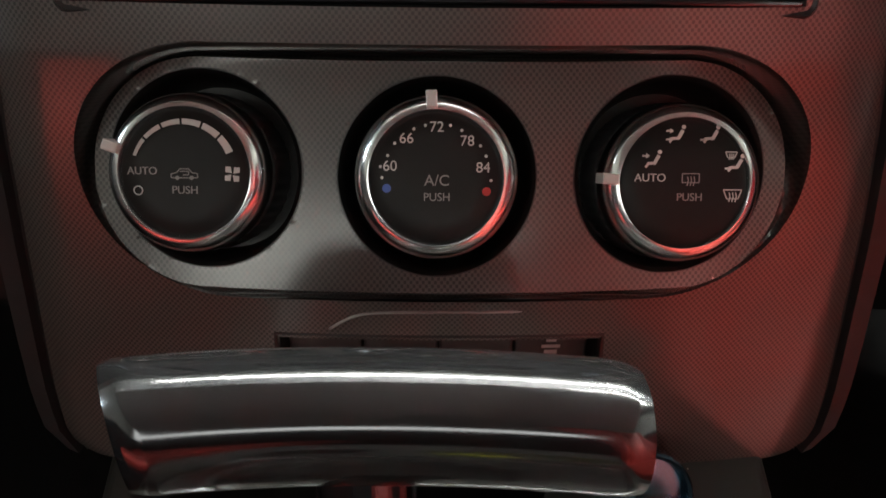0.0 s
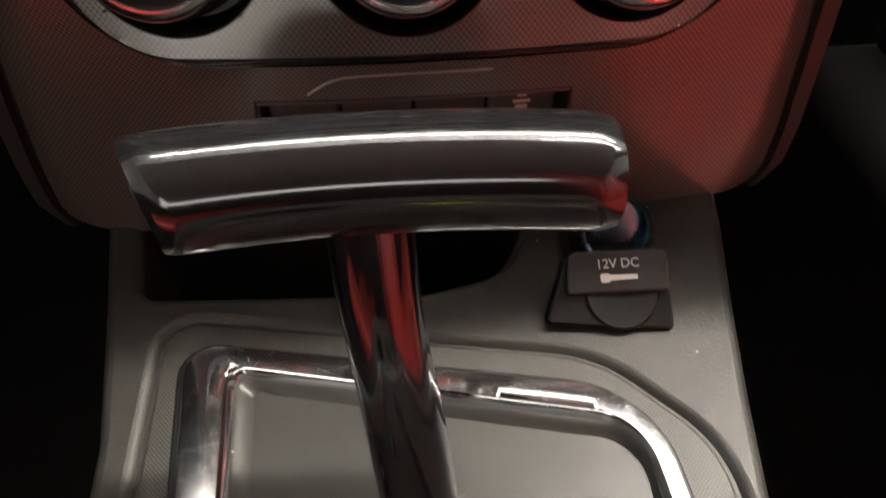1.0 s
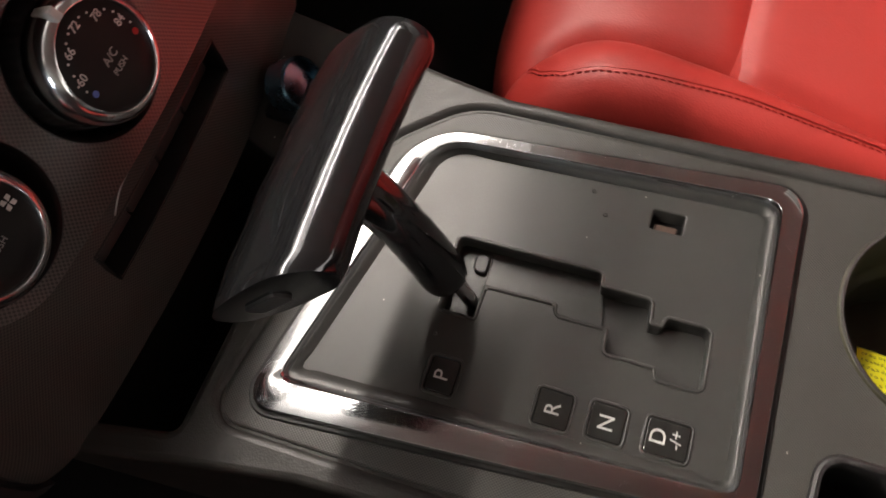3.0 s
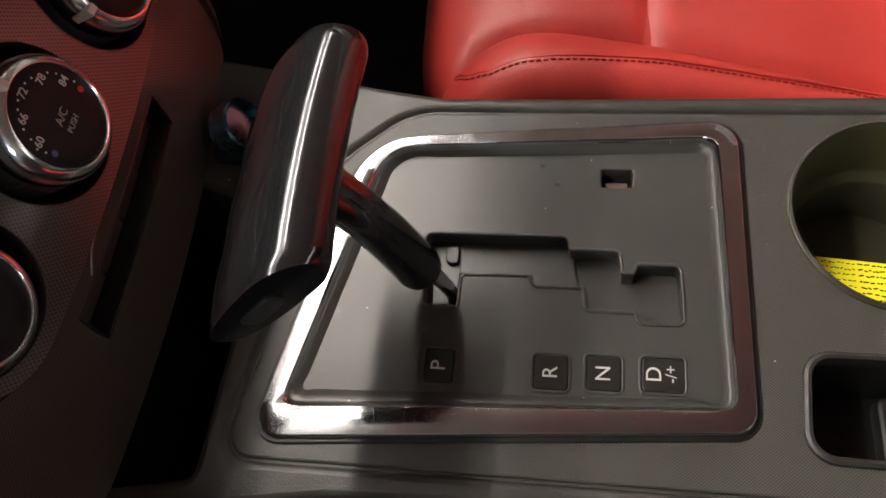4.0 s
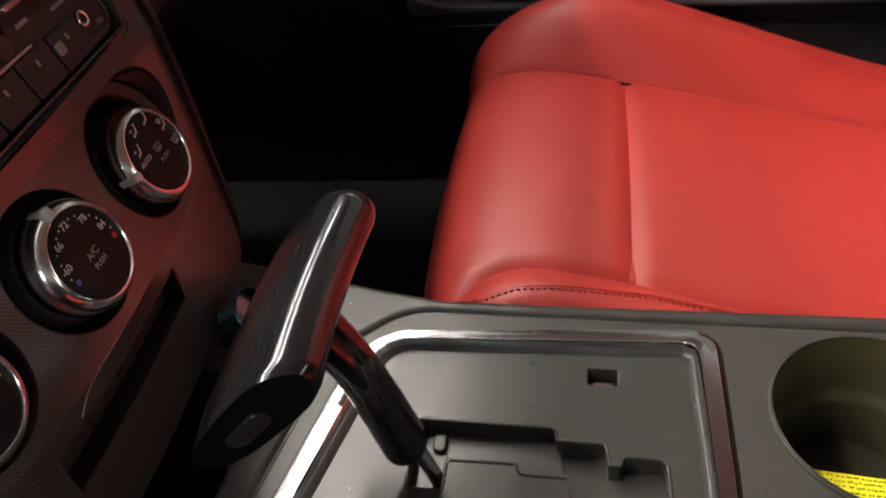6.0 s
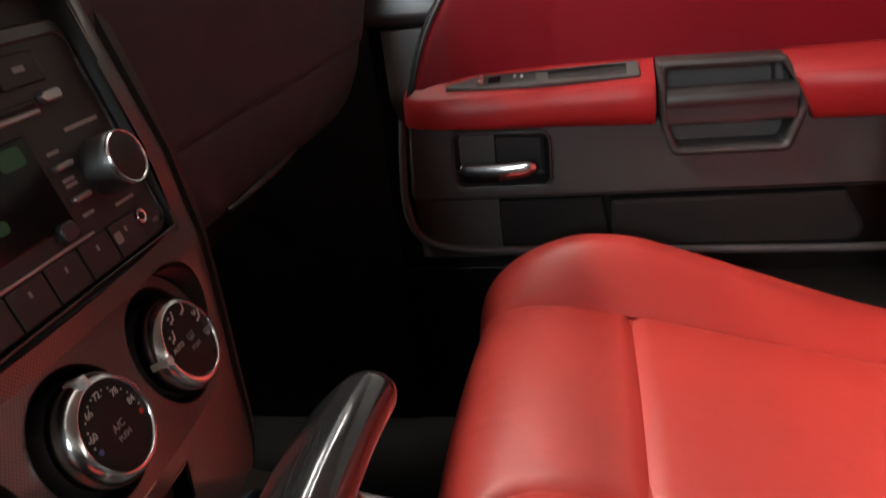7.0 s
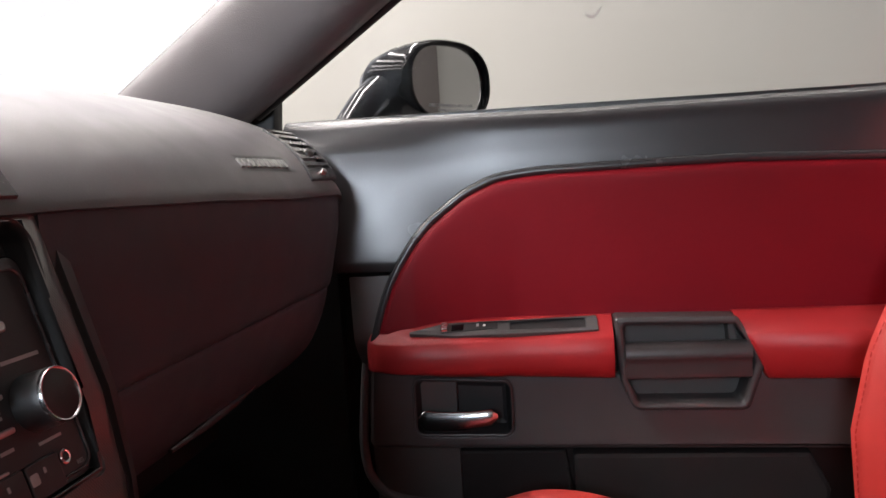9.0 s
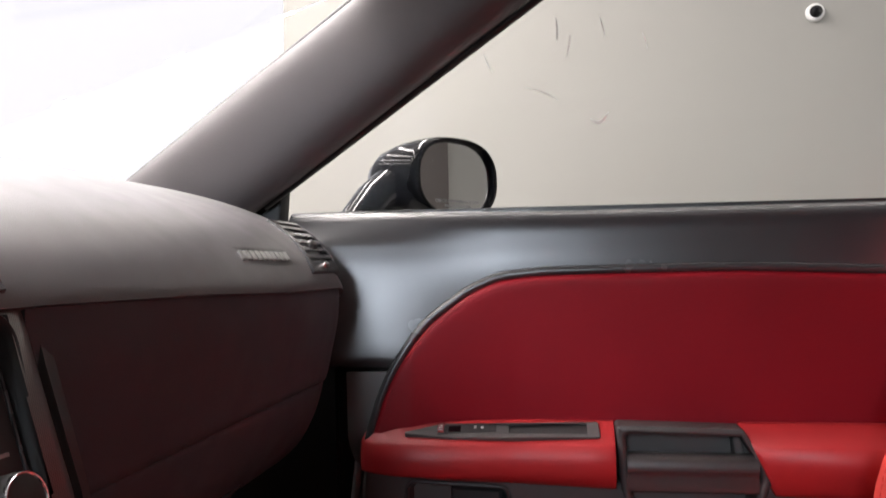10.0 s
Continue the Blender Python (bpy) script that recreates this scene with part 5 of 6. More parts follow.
far_at = lambda y: float(np.interp(y, (-0.36, -0.25, -0.1, 0.03, 0.10, 0.15, 0.172), (0.10, 0.22, 0.62, 0.98, 0.62, 0.16, 0.0)))
far_size = lambda y: sum(far_at(y + 0.012 * k) for k in range(-3, 4)) / 7
far_lift = lambda y, w: far_size(y) * 0.060 * math.sin(math.pi / 2 * min(1, w / 0.55)) ** 1.3 - 0.16 * max(0, (w - 0.62) / 0.38) ** 3
seat_patch("side_bolster", 0, 90, lambda y, w: x_near(y) + (x_out(y) - x_near(y)) * w, near_lift, "stitched red side bolster beside the console")
seat_patch("side_bolster", 0, 90, lambda y, w: x_far(y) + (0.605 - x_far(y)) * w, far_lift, "raised red side bolster beside the door")
# stitches along the bolster
bm = bmesh.new()
pts = []
for i in range(91):
    p = S_PROFILE[i]
    if -0.34 < p.x < 0.146 and p.y > 0.33:
        t = (S_PROFILE[min(i + 1, 90)] - S_PROFILE[max(i - 1, 0)]).normalized()
        w = float(np.interp(p.x, (-0.34, -0.14, 0.0, 0.08, 0.115, 0.132, 0.139, 0.146), (0.26, 0.27, 0.34, 0.46, 0.48, 0.36, 0.20, 0.06)))
        x = x_near(p.x) + (x_out(p.x) - x_near(p.x)) * w
        dip = groove(w * abs(x_out(p.x) - x_near(p.x)), 9)
        pts.append(Vector((x, p.x - corner(x, p.x), p.y)) + Vector((0, t.y, -t.x)) * (near_lift(p.x, w) - dip + 0.0004))
acc = [0.0]
for a, b in zip(pts, pts[1:]):
    acc.append(acc[-1] + (b - a).length)
k = int(acc[-1] / 0.0046)
for j in range(k):
    a, b = [Vector([float(np.interp((j + f) / k * acc[-1], acc, [q[c] for q in pts])) for c in range(3)]) for f in (0.1, 0.72)]
    tube([a, (a + b) / 2 + Vector((0, 0, 0.0004)), b], 0.00065, 6, bm)
tagged(part("stitching", bm, M_STITCH, seat, "row of dark red stitches"), kind="stuff")
bm = tube([q + Vector((0.0035, 0, -0.0006)) for q in pts], 0.0009, 6)
part("piping_fold", bm, M_RED, seat, "folded leather seam")
part("seat_base", box(0.17, 0.585, -0.40, 0.135, 0.13, 0.33, 0.01), M_BLACK, seat, "black seat base")
# the seat's back
rows = []
for i in range(30):
    z = 0.34 + 0.66 * i / 29
    row = []
    for j in range(41):
        w = j / 40
        x = 0.125 + 0.495 * w
        e = abs(w - 0.5) * 2
        y = -0.292 - 0.30 * (z - 0.40) - 0.10 * max(0, z - 0.6) ** 1.5 + 0.088 * math.exp(-((e - 0.80) / 0.16) ** 2) * float(np.interp(z, (0.34, 0.45, 0.52, 0.6, 0.8, 1.0), (0.1, 0.62, 0.9, 1.0, 0.8, 0.5)))
        y -= 0.35 * max(0, e - 0.88) ** 1.2 + (0.006 * math.exp(-((e - 0.60) / 0.02) ** 2))
        y -= 0.5 * max(0, z - 0.93) ** 1.3 * 3
        row.append(Vector((x, y, z)))
    rows.append(row)
bm = bmesh.new()
sheet(rows, 0.05, bm, (0, 1, 0))
part("backrest", bm, M_RED, seat, "red leather backrest with deep side bolsters", angle=70)
bm = bmesh.new()
for i in range(70):
    z = 0.40 + 0.0075 * i
    def face_y(x, z):
        e = abs((x - 0.125) / 0.495 - 0.5) * 2
        return -0.292 - 0.30 * (z - 0.40) - 0.10 * max(0, z - 0.6) ** 1.5 + 0.088 * math.exp(-((e - 0.80) / 0.16) ** 2) * float(np.interp(z, (0.34, 0.45, 0.52, 0.6, 0.8, 1.0), (0.1, 0.62, 0.9, 1.0, 0.8, 0.5))) - 0.35 * max(0, e - 0.88) ** 1.2
    x = 0.563
    tube([(x, face_y(x, z) + 0.0008, z), (x, face_y(x, z + 0.005) + 0.0008, z + 0.005)], 0.0007, 6, bm)
tagged(part("stitching", bm, M_STITCH, seat, "row of dark red stitches"), kind="stuff")

# Out of view: added for its red reflections, reclined to keep them low.
driver_seat = copy_thing(seat, Matrix.Translation((-0.39, -0.45, 0.12)) @ Matrix.Diagonal((-1, 1, 1, 1)))
driver_seat.name = "driver_seat"
hinge = Vector((0, -0.30, 0.36))
for piece in driver_seat.children:
    if piece.name.startswith("backrest") or piece.data.name.startswith("stitching.001"):
        piece.matrix_basis = Matrix.Translation(hinge) @ Matrix.Rotation(radians(72), 4, "X") @ Matrix.Translation(-hinge)
tagged(driver_seat, "unseen red leather driver seat added for reflections, backrest reclined to keep them low", "car seat", "front seats")

# ---- passenger door ----
door = empty("passenger_door", (0.72, 0.0, 0.12), "black car door with red leather panel and armrest", "car door")
part("door_core", prism([(0.34, 0.14), (0.34, 0.855), (-0.90, 0.855), (-0.90, 0.14)], (), 0.0, 0.05, 0.002, on_door(0.765)), M_BLACK, door, "black inner door skin")


def flare(y, z):
    """How far the door's lining stands further in towards its front end."""
    f = min(1.0, max(0.0, (y - 0.08) / 0.12))
    keep = min(1.0, max(0.0, (z - 0.560) / 0.04)) * min(1.0, max(0.0, (0.858 - z) / 0.03))
    return (0.5 * 0.7 * max(0.0, min(y, 0.31) - 0.08) ** 2 + 0.10 * f * max(0.0, 0.82 - z)) * keep


ys = [0.36, 0.33, 0.315, 0.30, 0.285, 0.27, 0.24, 0.2, 0.17, 0.14, 0.1, 0.0, -0.1, -0.2, -0.35, -0.5, -0.7, -0.9]
rows = []
for y in ys:
    dz = 0.008 * max(0, y) / 0.36
    line = smoothed([(0.762, 0.864, 0), (0.748, 0.8668, 0), (0.732, 0.8665, 0), (0.718, 0.8640, 0), (0.7095, 0.8580, 0), (0.7055, 0.848, 0), (0.7035, 0.830, 0), (0.701, 0.80, 0), (0.700, 0.74, 0), (0.6985, 0.685, 0), (0.703, 0.682, 0)], 34)
    rows.append([Vector((p.x + 0.10 * max(0, y - 0.31) - flare(y, p.y), y, p.y + dz)) for p in line])
bm = bmesh.new()
sheet(rows, 0.004, bm, (-1, 0, 0.3))
part("upper_trim", bm, M_TRIM, door, "satin black upper door trim", angle=60)
rows = []
for i in range(25):
    z = 0.38 + 0.30 * i / 24
    edge = 0.268 + 0.011 * i / 24
    rows.append([Vector((0.699 - flare(y, z) + 0.006 * max(0.0, (q - 0.86) / 0.14) ** 2, y, z)) for q in [k / 16 for k in range(17)] for y in [0.16 + (edge - 0.16) * q]])
bm = bmesh.new()
sheet(rows, 0.012, bm, (-1, 0, 0))
part("front_lower_trim", bm, M_LOWTRIM, door, "grey-black door trim below the seam", angle=60)
part("window_seal", prism([(0.345, 0.868), (0.345, 0.876), (-0.9, 0.8685), (-0.9, 0.8605)], (), 0.0, 0.006, 0.001, on_door(0.757)), M_BLACK, door, "black rubber window seal")

TOP = ((-0.70, 0.770), (-0.42, 0.781), (-0.331, 0.786), (-0.173, 0.7925), (0.016, 0.7915), (0.06, 0.790), (0.095, 0.7860), (0.115, 0.7790), (0.136, 0.7690), (0.158, 0.7535), (0.179, 0.7370), (0.198, 0.7160), (0.215, 0.6905), (0.225, 0.6725), (0.233, 0.6545), (0.240, 0.634), (0.245, 0.616), (0.2505, 0.598), (0.2530, 0.590))


def red_top(y):
    return float(np.interp(y, [a for a, b in TOP], [b for a, b in TOP]))


rows = []
for y in [-0.70, -0.6, -0.5, -0.42, -0.35, -0.3, -0.25] + [-0.2 + 0.01 * i for i in range(29)] + [0.085 + 0.004 * i for i in range(32)] + [0.212 + 0.0015 * i for i in range(28)]:
    zt = red_top(y)
    slope = abs(red_top(y + 0.004) - red_top(y - 0.004)) / 0.008
    row = [Vector((0.7015 - flare(y, zt), y, zt))]
    for j in range(25):
        f = 1 - (j / 24)
        z = min(0.612, zt - 0.001) + (zt - min(0.612, zt - 0.001)) * (1 - (1 - f) ** 2.2)
        edge = (zt - z) / math.sqrt(1 + slope * slope)
        h = 0.0100 * (1 - math.exp(-edge / 0.0032)) + 0.0012
        dent = 0.062 * max(0.0, 0.79 - z) * min(1, max(0, (0.25 - y) / 0.12))
        row.append(Vector((0.7000 - h + dent - flare(y, z), y, z)))
    rows.append(row)
bm = bmesh.new()
ring_rows(bm, rows, close=False)
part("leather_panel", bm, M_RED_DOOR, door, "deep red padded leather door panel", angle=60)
lip = smoothed([(a, b, 0) for a, b in TOP], 110)
part("panel_piping", tube([(0.6985 - flare(p.x, p.y), p.x, p.y + 0.0030) for p in lip], 0.0058, 14), M_TRIM, door, "rolled dark lip round the red panel")


def armrest(name, stations, label):
    rows = []
    for y, k, z_low, shear in stations:
        sec = smoothed([(0.702, 0.6215, 0), (0.694, 0.6215, 0), (0.688, 0.6195, 0), (0.664, 0.6050, 0), (0.6575, 0.5985, 0), (0.6535, 0.585, 0), (0.6555, 0.568, 0), (0.663, z_low + 0.004, 0), (0.674, z_low, 0), (0.702, z_low, 0)], 40)
        rows.append([Vector((0.702 + (p.x - 0.702) * k - flare(y, 0.61) * (0.75 if p.x < 0.7 else 0), y + shear * (0.62 - p.y), p.y)) for p in sec])
    bm = bmesh.new()
    ring_rows(bm, rows, close=True, cap=True)
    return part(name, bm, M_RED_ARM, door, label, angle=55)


armrest("armrest", [(0.262, 0.10, 0.582, 0), (0.259, 0.26, 0.577, 0), (0.252, 0.44, 0.573, 0), (0.238, 0.65, 0.569, 0), (0.215, 0.83, 0.565, 0), (0.18, 0.95, 0.561, 0), (0.16, 0.98, 0.559, 0), (0.14, 1.0, 0.558, 0), (0.12, 1.0, 0.557, 0), (0.10, 1.0, 0.556, 0), (0.09, 1.0, 0.556, 0), (0.08, 1.0, 0.555, 0), (0.0, 1.0, 0.552, 0.0), (-0.026, 1.0, 0.551, 0.0), (-0.030, 0.97, 0.551, 0.0)], "red leather armrest pad with a switch plate")
armrest("armrest_rear", [(-0.166, 0.93, 0.547, -0.45), (-0.170, 1.0, 0.547, -0.45), (-0.30, 1.0, 0.545, -0.2), (-0.45, 0.98, 0.543, 0), (-0.70, 0.9, 0.54, 0)], "red leather rear armrest pad")
A_T = Vector((0.664 - 0.688, 0, 0.605 - 0.6195)).normalized()
A_N = Vector((-0.52, 0, 0.86)).normalized()


def on_arm(p):
    """The sloping top of the armrest: along the car, across towards the cabin, and height over it."""
    return Vector((0.690 - 0.75 * flare(p[0], 0.61), p[0], 0.6207)) + A_T * p[1] + A_N * p[2]


SW = fillet([(0.212, 0.0175, 0.002), (0.165, 0.0035, 0.02), (-0.0125, 0.0012, 0.003), (-0.0145, 0.0265, 0.003), (0.150, 0.0275, 0.02)], 6)
BINW = fillet([(0.088, 0.0055, 0.002), (0.0, 0.0055, 0.002), (0.0, 0.0215, 0.002), (0.088, 0.0215, 0.002)], 3)
plate = part("switch_plate", prism(SW, [BINW], -0.003, 0.0028, 0.0008, on_arm), M_LOWER, door, "dark switch plate with a shallow tray")
bm = bmesh.new()
b0 = ccw(BINW)
ring_rows(bm, [[on_arm((x, y, 0.002)) for x, y in b0], [on_arm((x, y, 0.0006)) for x, y in b0]])
fill(bm, [b0], on_arm, 0.0006)
part("tray", bm, M_DARK, plate, "small dark tray")
part("switch_panel", prism(fillet([(0.168, 0.0075, 0.001), (0.102, 0.0055, 0.001), (0.102, 0.0190, 0.001), (0.168, 0.0215, 0.001)], 2), (), 0.0025, 0.0036, 0.0005, on_arm), M_DARK, plate)
part("lock_switch", prism(fillet([(0.1685, 0.0065, 0.001), (0.160, 0.0065, 0.001), (0.160, 0.0205, 0.001), (0.1685, 0.0205, 0.001)], 3), (), 0.0025, 0.0075, 0.002, on_arm), M_CHROME, plate, "bright chromed rocker switch")
part("window_switch", prism(fillet([(0.156, 0.010, 0.001), (0.142, 0.0095, 0.001), (0.142, 0.019, 0.001), (0.156, 0.0195, 0.001)], 3), (), 0.0025, 0.0050, 0.001, on_arm), M_GLOSS, plate, "gloss black window switch")
part("print", prism([(0.1275, 0.009), (0.1245, 0.009), (0.1245, 0.014), (0.1275, 0.014)], (), 0.0036, 0.0038, 0.0001, on_arm, steps=1), M_DIM, plate, "pale plain symbol")
part("print", prism(circle(0.118, 0.0125, 0.0018, 16), (), 0.0036, 0.0039, 0.0001, on_arm, steps=1), M_MARK, plate, "white plain dot symbol")
# lower panel with the release handle
LOW = fillet([(0.272, 0.462, 0.012), (0.262, 0.574, 0.004), (0.16, 0.560, 0.05), (-0.0395, 0.5535), (-0.0535, 0.5175, 0.01), (-0.1735, 0.516, 0.01), (-0.1915, 0.5535), (-0.80, 0.545, 0.002), (-0.80, 0.455, 0.002)], 5)
POCKET = fillet([(0.2085, 0.4810, 0.010), (0.0925, 0.4800, 0.010), (0.0925, 0.5440, 0.010), (0.2085, 0.5490, 0.010)], 6)
PULL = fillet([(-0.031, 0.6225, 0.004), (-0.1665, 0.6195, 0.006), (-0.1955, 0.5660, 0.012), (-0.1775, 0.5120, 0.012), (-0.0495, 0.5135, 0.012), (-0.0365, 0.5480, 0.01)], 6)
part("lower_panel", prism(LOW, [POCKET], 0.0, 0.024, 0.006, on_door(0.712), steps=4), M_LOWER, door, "dark brown-black lower door panel")
bm = bmesh.new()
pk = ccw(POCKET)
ring_rows(bm, [[on_door(0.712)((x, y, 0.0240)) for x, y in offset(pk, 0.0022)], [on_door(0.712)((x, y, 0.0265)) for x, y in offset(pk, 0.0006)], [on_door(0.712)((x, y, 0.022)) for x, y in offset(pk, -0.0016)], [on_door(0.712)((x, y, 0.004)) for x, y in offset(pk, -0.007)], [on_door(0.712)((x, y, 0.001)) for x, y in offset(pk, -0.012)]])
fill(bm, [offset(pk, -0.012)], on_door(0.712), 0.001)
cup = part("handle_recess", bm, M_DARK, door, "dark scooped handle recess")
part("recess_rim", prism(offset(pk, 0.0032), [offset(pk, -0.0006)], 0.022, 0.0268, 0.0015, on_door(0.712)), M_PULL, cup, "thin polished rim")
rows = []
for i in range(24):
    s = i / 23
    y = 0.2075 - 0.0985 * s
    z = 0.4980 + 0.0045 * s + 0.004 * math.sin(math.pi * s) * -0.6
    hh = (0.0140 - 0.0025 * s) * min(1, 0.35 + min(s, 1 - s) * 9)
    xx = 0.6905 - 0.008 * math.sin(math.pi * min(1, 0.12 + s * 0.62))
    rows.append([Vector((xx + 0.0055 * math.cos(a) * min(1, 0.4 + min(s, 1 - s) * 9), y, z + hh * math.sin(a))) for a in [2 * math.pi * j / 24 for j in range(24)]])
bm = bmesh.new()
ring_rows(bm, rows, cap=True)
part("release_handle", bm, M_CHROME, door, "polished chrome inner door handle")
# pull cup
pull = ccw(PULL)
bm = prism(offset(pull, 0.0), [fillet([(-0.0415, 0.6130, 0.004), (-0.1630, 0.6110, 0.004), (-0.1805, 0.5850, 0.006), (-0.1830, 0.5660, 0.008), (-0.1695, 0.5215, 0.008), (-0.0555, 0.5225, 0.008), (-0.0460, 0.5480, 0.006)], 5)], 0.0, 0.048, 0.005, on_door(0.712), steps=3)
frame_part = part("pull_frame", bm, M_FRAME, door, "dark angular pull cup frame")
back = [(-0.036, 0.620), (-0.168, 0.618), (-0.195, 0.566), (-0.178, 0.513), (-0.049, 0.515), (-0.036, 0.549)]
part("pull_backing", prism(back, (), 0.0, 0.010, 0.001, on_door(0.714)), M_PULLBACK, frame_part)
part("pull_end", prism(fillet([(-0.160, 0.585, 0.002), (-0.172, 0.585, 0.002), (-0.166, 0.612, 0.002), (-0.158, 0.612, 0.002)], 2), (), 0.0, 0.03, 0.003, on_door(0.714)), M_PULLBACK, frame_part)
rows = []
for y in (-0.0425, -0.0435, -0.06, -0.11, -0.16, -0.1795, -0.1805):
    sec = smoothed([(0.684, 0.590, 0), (0.672, 0.5915, 0), (0.664, 0.588, 0), (0.6605, 0.580, 0), (0.6605, 0.5735, 0), (0.664, 0.5715, 0), (0.6645, 0.553, 0), (0.668, 0.550, 0), (0.684, 0.552, 0)], 30)
    rows.append([Vector((p.x, y, p.y)) for p in sec])
bm = bmesh.new()
ring_rows(bm, rows, close=True, cap=True)
part("pull_grip", bm, M_PULL, frame_part, "smooth dark pull grip catching red reflections", angle=50)
part("latch_mark", prism([(-0.086, 0.5452), (-0.104, 0.5452), (-0.104, 0.5466), (-0.086, 0.5466)], (), 0.010, 0.0106, 0.0002, on_door(0.714), steps=1), M_BLACK, frame_part)
# map pocket and lower edge
part("map_pocket", prism(fillet([(0.262, 0.392, 0.02), (0.262, 0.453, 0.004), (0.030, 0.453, 0.004), (0.020, 0.385, 0.01)], 5), (), 0.0, 0.016, 0.004, on_door(0.722)), M_POCKET, door, "black map pocket")
part("speaker_panel", prism(fillet([(0.020, 0.388, 0.006), (0.022, 0.453, 0.006), (-0.250, 0.453, 0.006), (-0.285, 0.384, 0.02)], 5), (), 0.0, 0.028, 0.006, on_door(0.722)), M_POCKET, door, "flat dark lower panel")
rail = smoothed([(0.700, -0.80, 0.368), (0.700, -0.30, 0.376), (0.699, -0.06, 0.382), (0.699, 0.15, 0.387), (0.699, 0.235, 0.394), (0.700, 0.270, 0.415), (0.700, 0.281, 0.455), (0.700, 0.277, 0.52), (0.700, 0.270, 0.575)], 60)
part("lower_edge", tube(rail, 0.0058, 12), M_EDGE, door, "dull grey rounded lower door edge")
part("sill", box(0.60, 0.76, -0.9, 0.15, 0.12, 0.345, 0.01), M_BLACK, door, "black door sill in shade")

# ---- screen pillar and glass ----
rows = []
d = Vector((-0.10, -0.84, 0.54)).normalized()
wv = Vector((0, 0.54, 0.84)).normalized()
tv = Vector((0.985, -0.1, -0.1)).normalized()
for i in range(16):
    s = -0.28 + 0.86 * i / 15
    c = Vector((0.700, 0.375, 0.961)) + d * s
    k = 1.0 - 0.18 * max(0, s)
    rows.append([c + wv * (0.010 + 0.066 * k * math.copysign(abs(math.cos(a)) ** 0.8, math.cos(a))) + tv * (0.030 * math.copysign(abs(math.sin(a)) ** 0.8, math.sin(a))) for a in [2 * math.pi * j / 32 for j in range(32)]])
bm = bmesh.new()
ring_rows(bm, rows, cap=True)
pillar = part("trim_pillar", bm, M_PILLAR, None, "dark grey grained screen pillar trim", angle=60)
tagged(pillar, "dark grey grained screen pillar trim", "pillar", kind="structure")
bm = tube([Vector((0.708, 0.375, 0.961)) + d * s + wv * 0.079 for s in (-0.3, -0.1, 0.1, 0.3, 0.56)], 0.006, 10)
tagged(part("trim_screen_seal", bm, M_BLACK, None), "black rubber seal along the windscreen pillar", "seal", kind="structure")
bm = tube([Vector((0.716, 0.375, 0.961)) + d * s - wv * 0.055 for s in (-0.06, 0.1, 0.3, 0.56)], 0.005, 10)
tagged(part("trim_door_seal", bm, M_BLACK, None), "black rubber seal along the door window", "seal", kind="structure")
o = part("trim_window_corner", prism([(0.378, 0.866), (0.374, 0.915), (0.50, 0.86), (0.50, 0.80)], (), 0, 0.03, 0.003, on_door(0.76)), M_BLACK, None)
tagged(o, "black corner trim at the front of the door window", "trim", kind="structure")
for name, s0, s1, m, words in (("window_screen", 0.0, 0.92, M_GLASS, "clear windscreen glass over the dashboard"),):
    bm = bmesh.new()
    sheet([[Vector((x, 0.97 - 0.74 * q, 0.935 + 0.225 * q)) for q in (s0, s1)] for x in (-0.70, 0.70)], 0.004, bm)
    o = part(name, bm, m, None, smooth=False)
    o.visible_shadow = False
    tagged(o, words, "windscreen", kind="structure")
bm = bmesh.new()
sheet([[Vector((0.757, 0.594, 0.82)), Vector((0.757, -0.90, 0.82))], [Vector((0.700, 0.003, 1.20)), Vector((0.700, -0.90, 1.24))]], 0.004, bm)
glass = part("window_1", bm, M_GLASS, None, smooth=False)
glass.visible_shadow = False
tagged(glass, "clear side window glass of the passenger door", "window", kind="structure")

# thin whitish marks on the inside of the glass
PALE_MARKS = (
    (((0.0241, 1.0972), (0.0224, 1.0841), (0.0235, 1.0685)), 0.0022),
    (((0.0073, 1.0766), (0.0089, 1.0637), (0.0119, 1.0495)), 0.0018),
    (((-0.0268, 1.0950), (-0.0305, 1.0838), (-0.0335, 1.0701)), 0.0015),
    (((-0.0759, 1.0725), (-0.0797, 1.0646), (-0.0822, 1.0542)), 0.0015),
    (((0.1107, 1.0581), (0.1076, 1.0486), (0.1018, 1.0376)), 0.0018),
    (((0.0620, 1.0174), (0.0418, 1.0110), (0.0232, 1.0000)), 0.0016),
    (((-0.0146, 0.9762), (-0.0259, 0.9716), (-0.0361, 0.9831)), 0.0032),
)
for line, wide in PALE_MARKS:
    bm = bmesh.new()
    path = smoothed([(a, b, 0) for a, b in line], 12)
    edge = []
    for i, q in enumerate(path):
        d = (path[min(i + 1, 11)] - path[max(i - 1, 0)]).normalized()
        w = wide * (0.25 + math.sin(math.pi * (i + 0.6) / 12.2))
        edge.append([Vector((0.757 - 0.15 * (b - 0.82) - 0.0030, a, b)) for a, b in ((q.x - d.y * w / 2, q.y + d.x * w / 2), (q.x + d.y * w / 2, q.y - d.x * w / 2))])
    sheet(edge, 0.0002, bm, (-1, 0, 0))
    part("pale_mark", bm, M_PALE_MARK, glass, "thin whitish mark on the glass")

# ---- wing mirror ----
mirror = empty("wing_mirror", (0.80, 0.24, 0.86), "gloss black oval door mirror with printed warning", "wing mirror")
W_N, W_A = Vector((-0.60, -0.80, 0.0)).normalized(), Vector((0.80, -0.60, 0.0)).normalized()
W_C = Vector((0.934, 0.175, 0.9345))


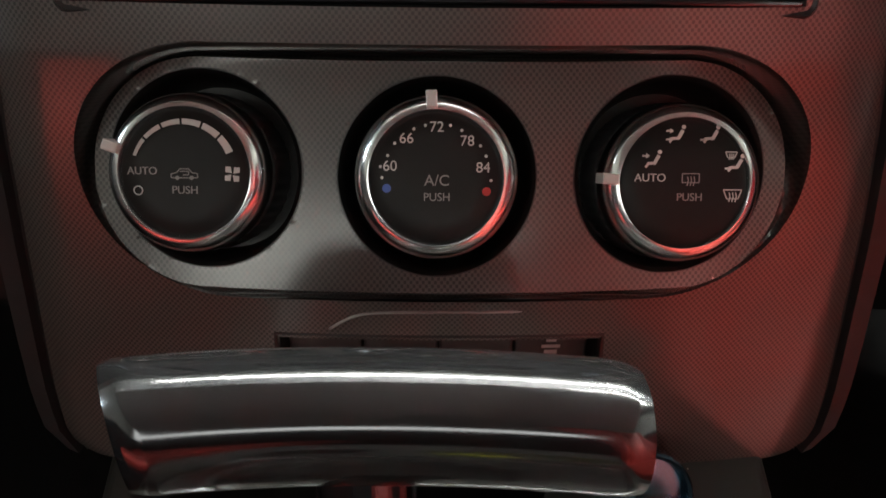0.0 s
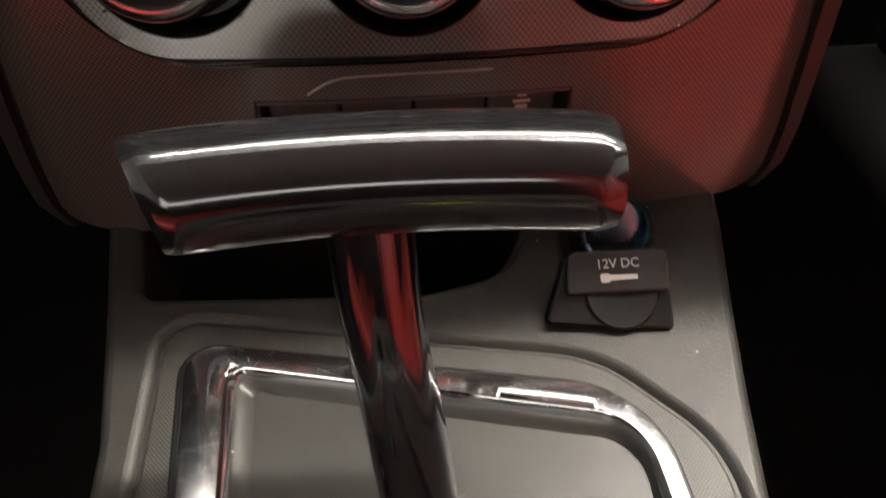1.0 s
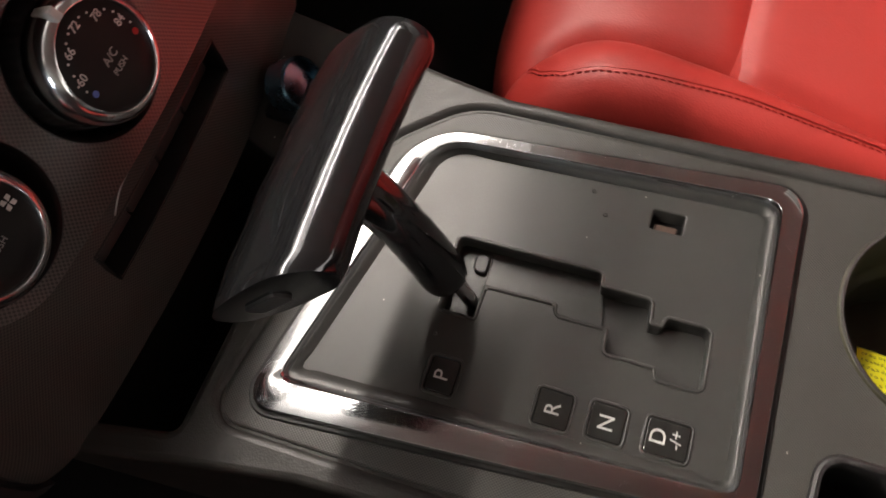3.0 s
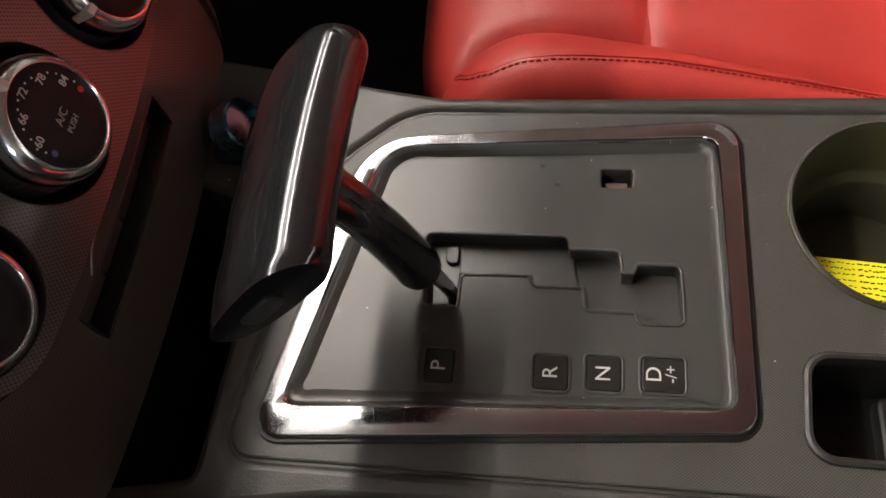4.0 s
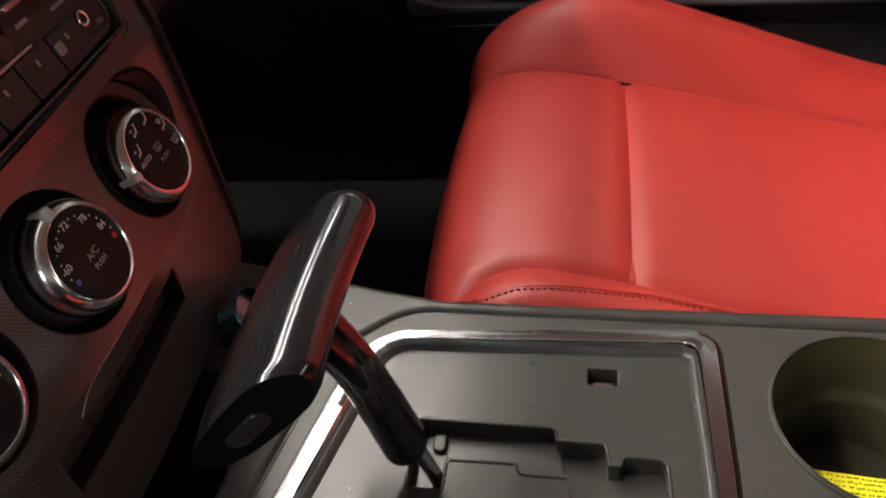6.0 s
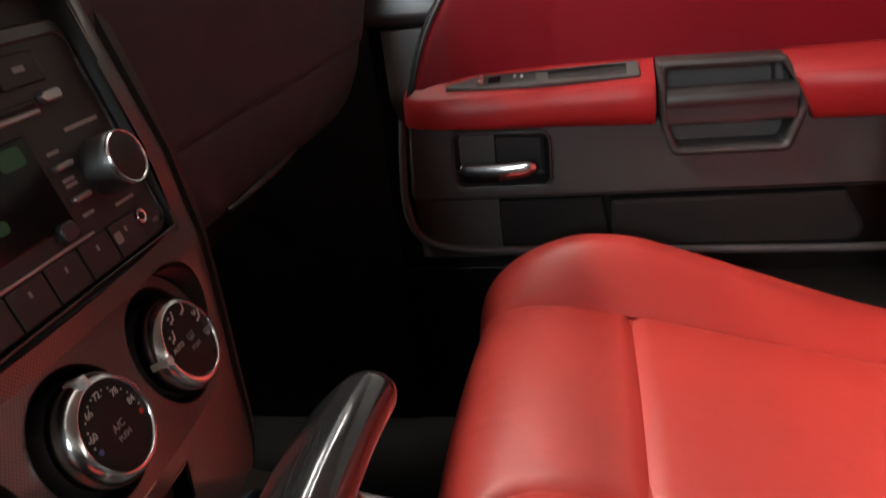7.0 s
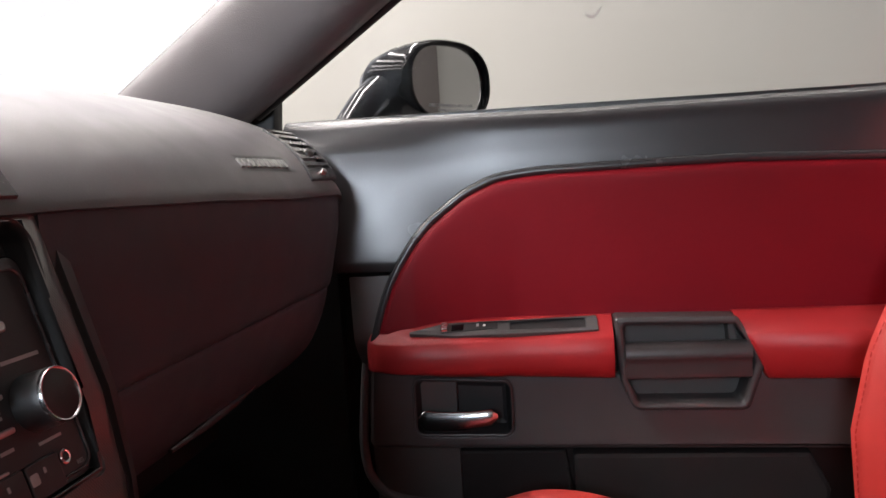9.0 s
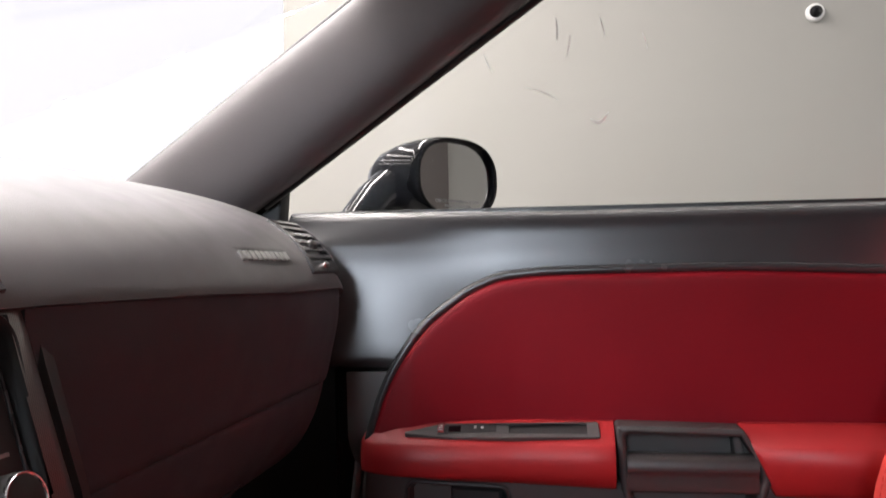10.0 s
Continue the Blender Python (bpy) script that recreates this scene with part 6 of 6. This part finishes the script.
def on_mirror(p):
    return W_C + W_A * p[0] + Vector((0, 0, 1)) * p[1] + W_N * p[2]


def oval(k, n=56, hx=0.088, hy=0.061):
    out = []
    for i in range(n):
        a = 2 * math.pi * i / n
        out.append((hx * k * math.copysign(abs(math.cos(a)) ** 0.78, math.cos(a)), hy * k * math.copysign(abs(math.sin(a)) ** 0.82, math.sin(a))))
    return out


bm = bmesh.new()
ring_rows(bm, [[on_mirror((x - sh, y, h)) for x, y in oval(k)] for k, h, sh in ((0.86, -0.008, 0), (0.87, -0.002, 0), (0.90, 0.003, 0), (0.95, 0.004, 0), (0.99, 0.001, 0), (1.02, -0.010, 0), (1.03, -0.03, 0.003), (0.99, -0.055, 0.010), (0.86, -0.085, 0.02), (0.62, -0.110, 0.03), (0.3, -0.125, 0.035), (0.02, -0.128, 0.036))])
part("housing", bm, M_SHELL, mirror, "gloss black mirror shell", angle=60)
bm = bmesh.new()
fill(bm, [oval(0.875)], on_mirror, -0.005)
face = part("mirror_glass", bm, M_MIRROR, mirror, "mirror glass", smooth=False)
lettering("print", "OBJECTS IN MIRROR ARE CLOSER", 0.0062, lambda p: on_mirror((p[0] + 0.004, p[1] - 0.0345, p[2] - 0.0047)), M_DIM, face)
lettering("print", "THAN THEY APPEAR", 0.0062, lambda p: on_mirror((p[0] + 0.004, p[1] - 0.0420, p[2] - 0.0047)), M_DIM, face)
bm = tube([(0.800, 0.310, 0.835), (0.83, 0.300, 0.865), (0.865, 0.287, 0.893), (0.90, 0.272, 0.912)], [0.030, 0.030, 0.033, 0.037], 32)
part("mount", bm, M_SHELL, mirror, "gloss black mirror foot")
part("outer_door_edge", prism([(0.40, 0.78), (0.40, 0.862), (-0.9, 0.854), (-0.9, 0.78)], (), 0.0, 0.02, 0.004, on_door(0.79)), M_GLOSS, door, "gloss black outer door edge")

slab("wall_quarter_panel", 0.60, 0.80, -2.6, -1.56, 0.15, 1.12, M_GLOSS, "gloss black rear quarter of the car body", "car body", 0.03)

# ---- on the far wall ----
dome = empty("security_camera", (2.99, -0.99, 1.58), "small white dome security camera on the beige wall", "security camera")
part("base", lathe([(0.0001, 0.0), (0.035, 0.0), (0.035, 0.012), (0.030, 0.018), (0.0001, 0.02)], lambda p: Vector((3.0 - p[2], DOME[0] + p[0], DOME[1] + p[1])), 32), M_WHITE, dome)
part("dome", lathe([(0.024, 0.018), (0.022, 0.030), (0.014, 0.040), (0.0001, 0.043)], lambda p: Vector((3.0 - p[2], DOME[0] + p[0], DOME[1] + p[1])), 32), M_GLOSS, dome, "dark dome lens")
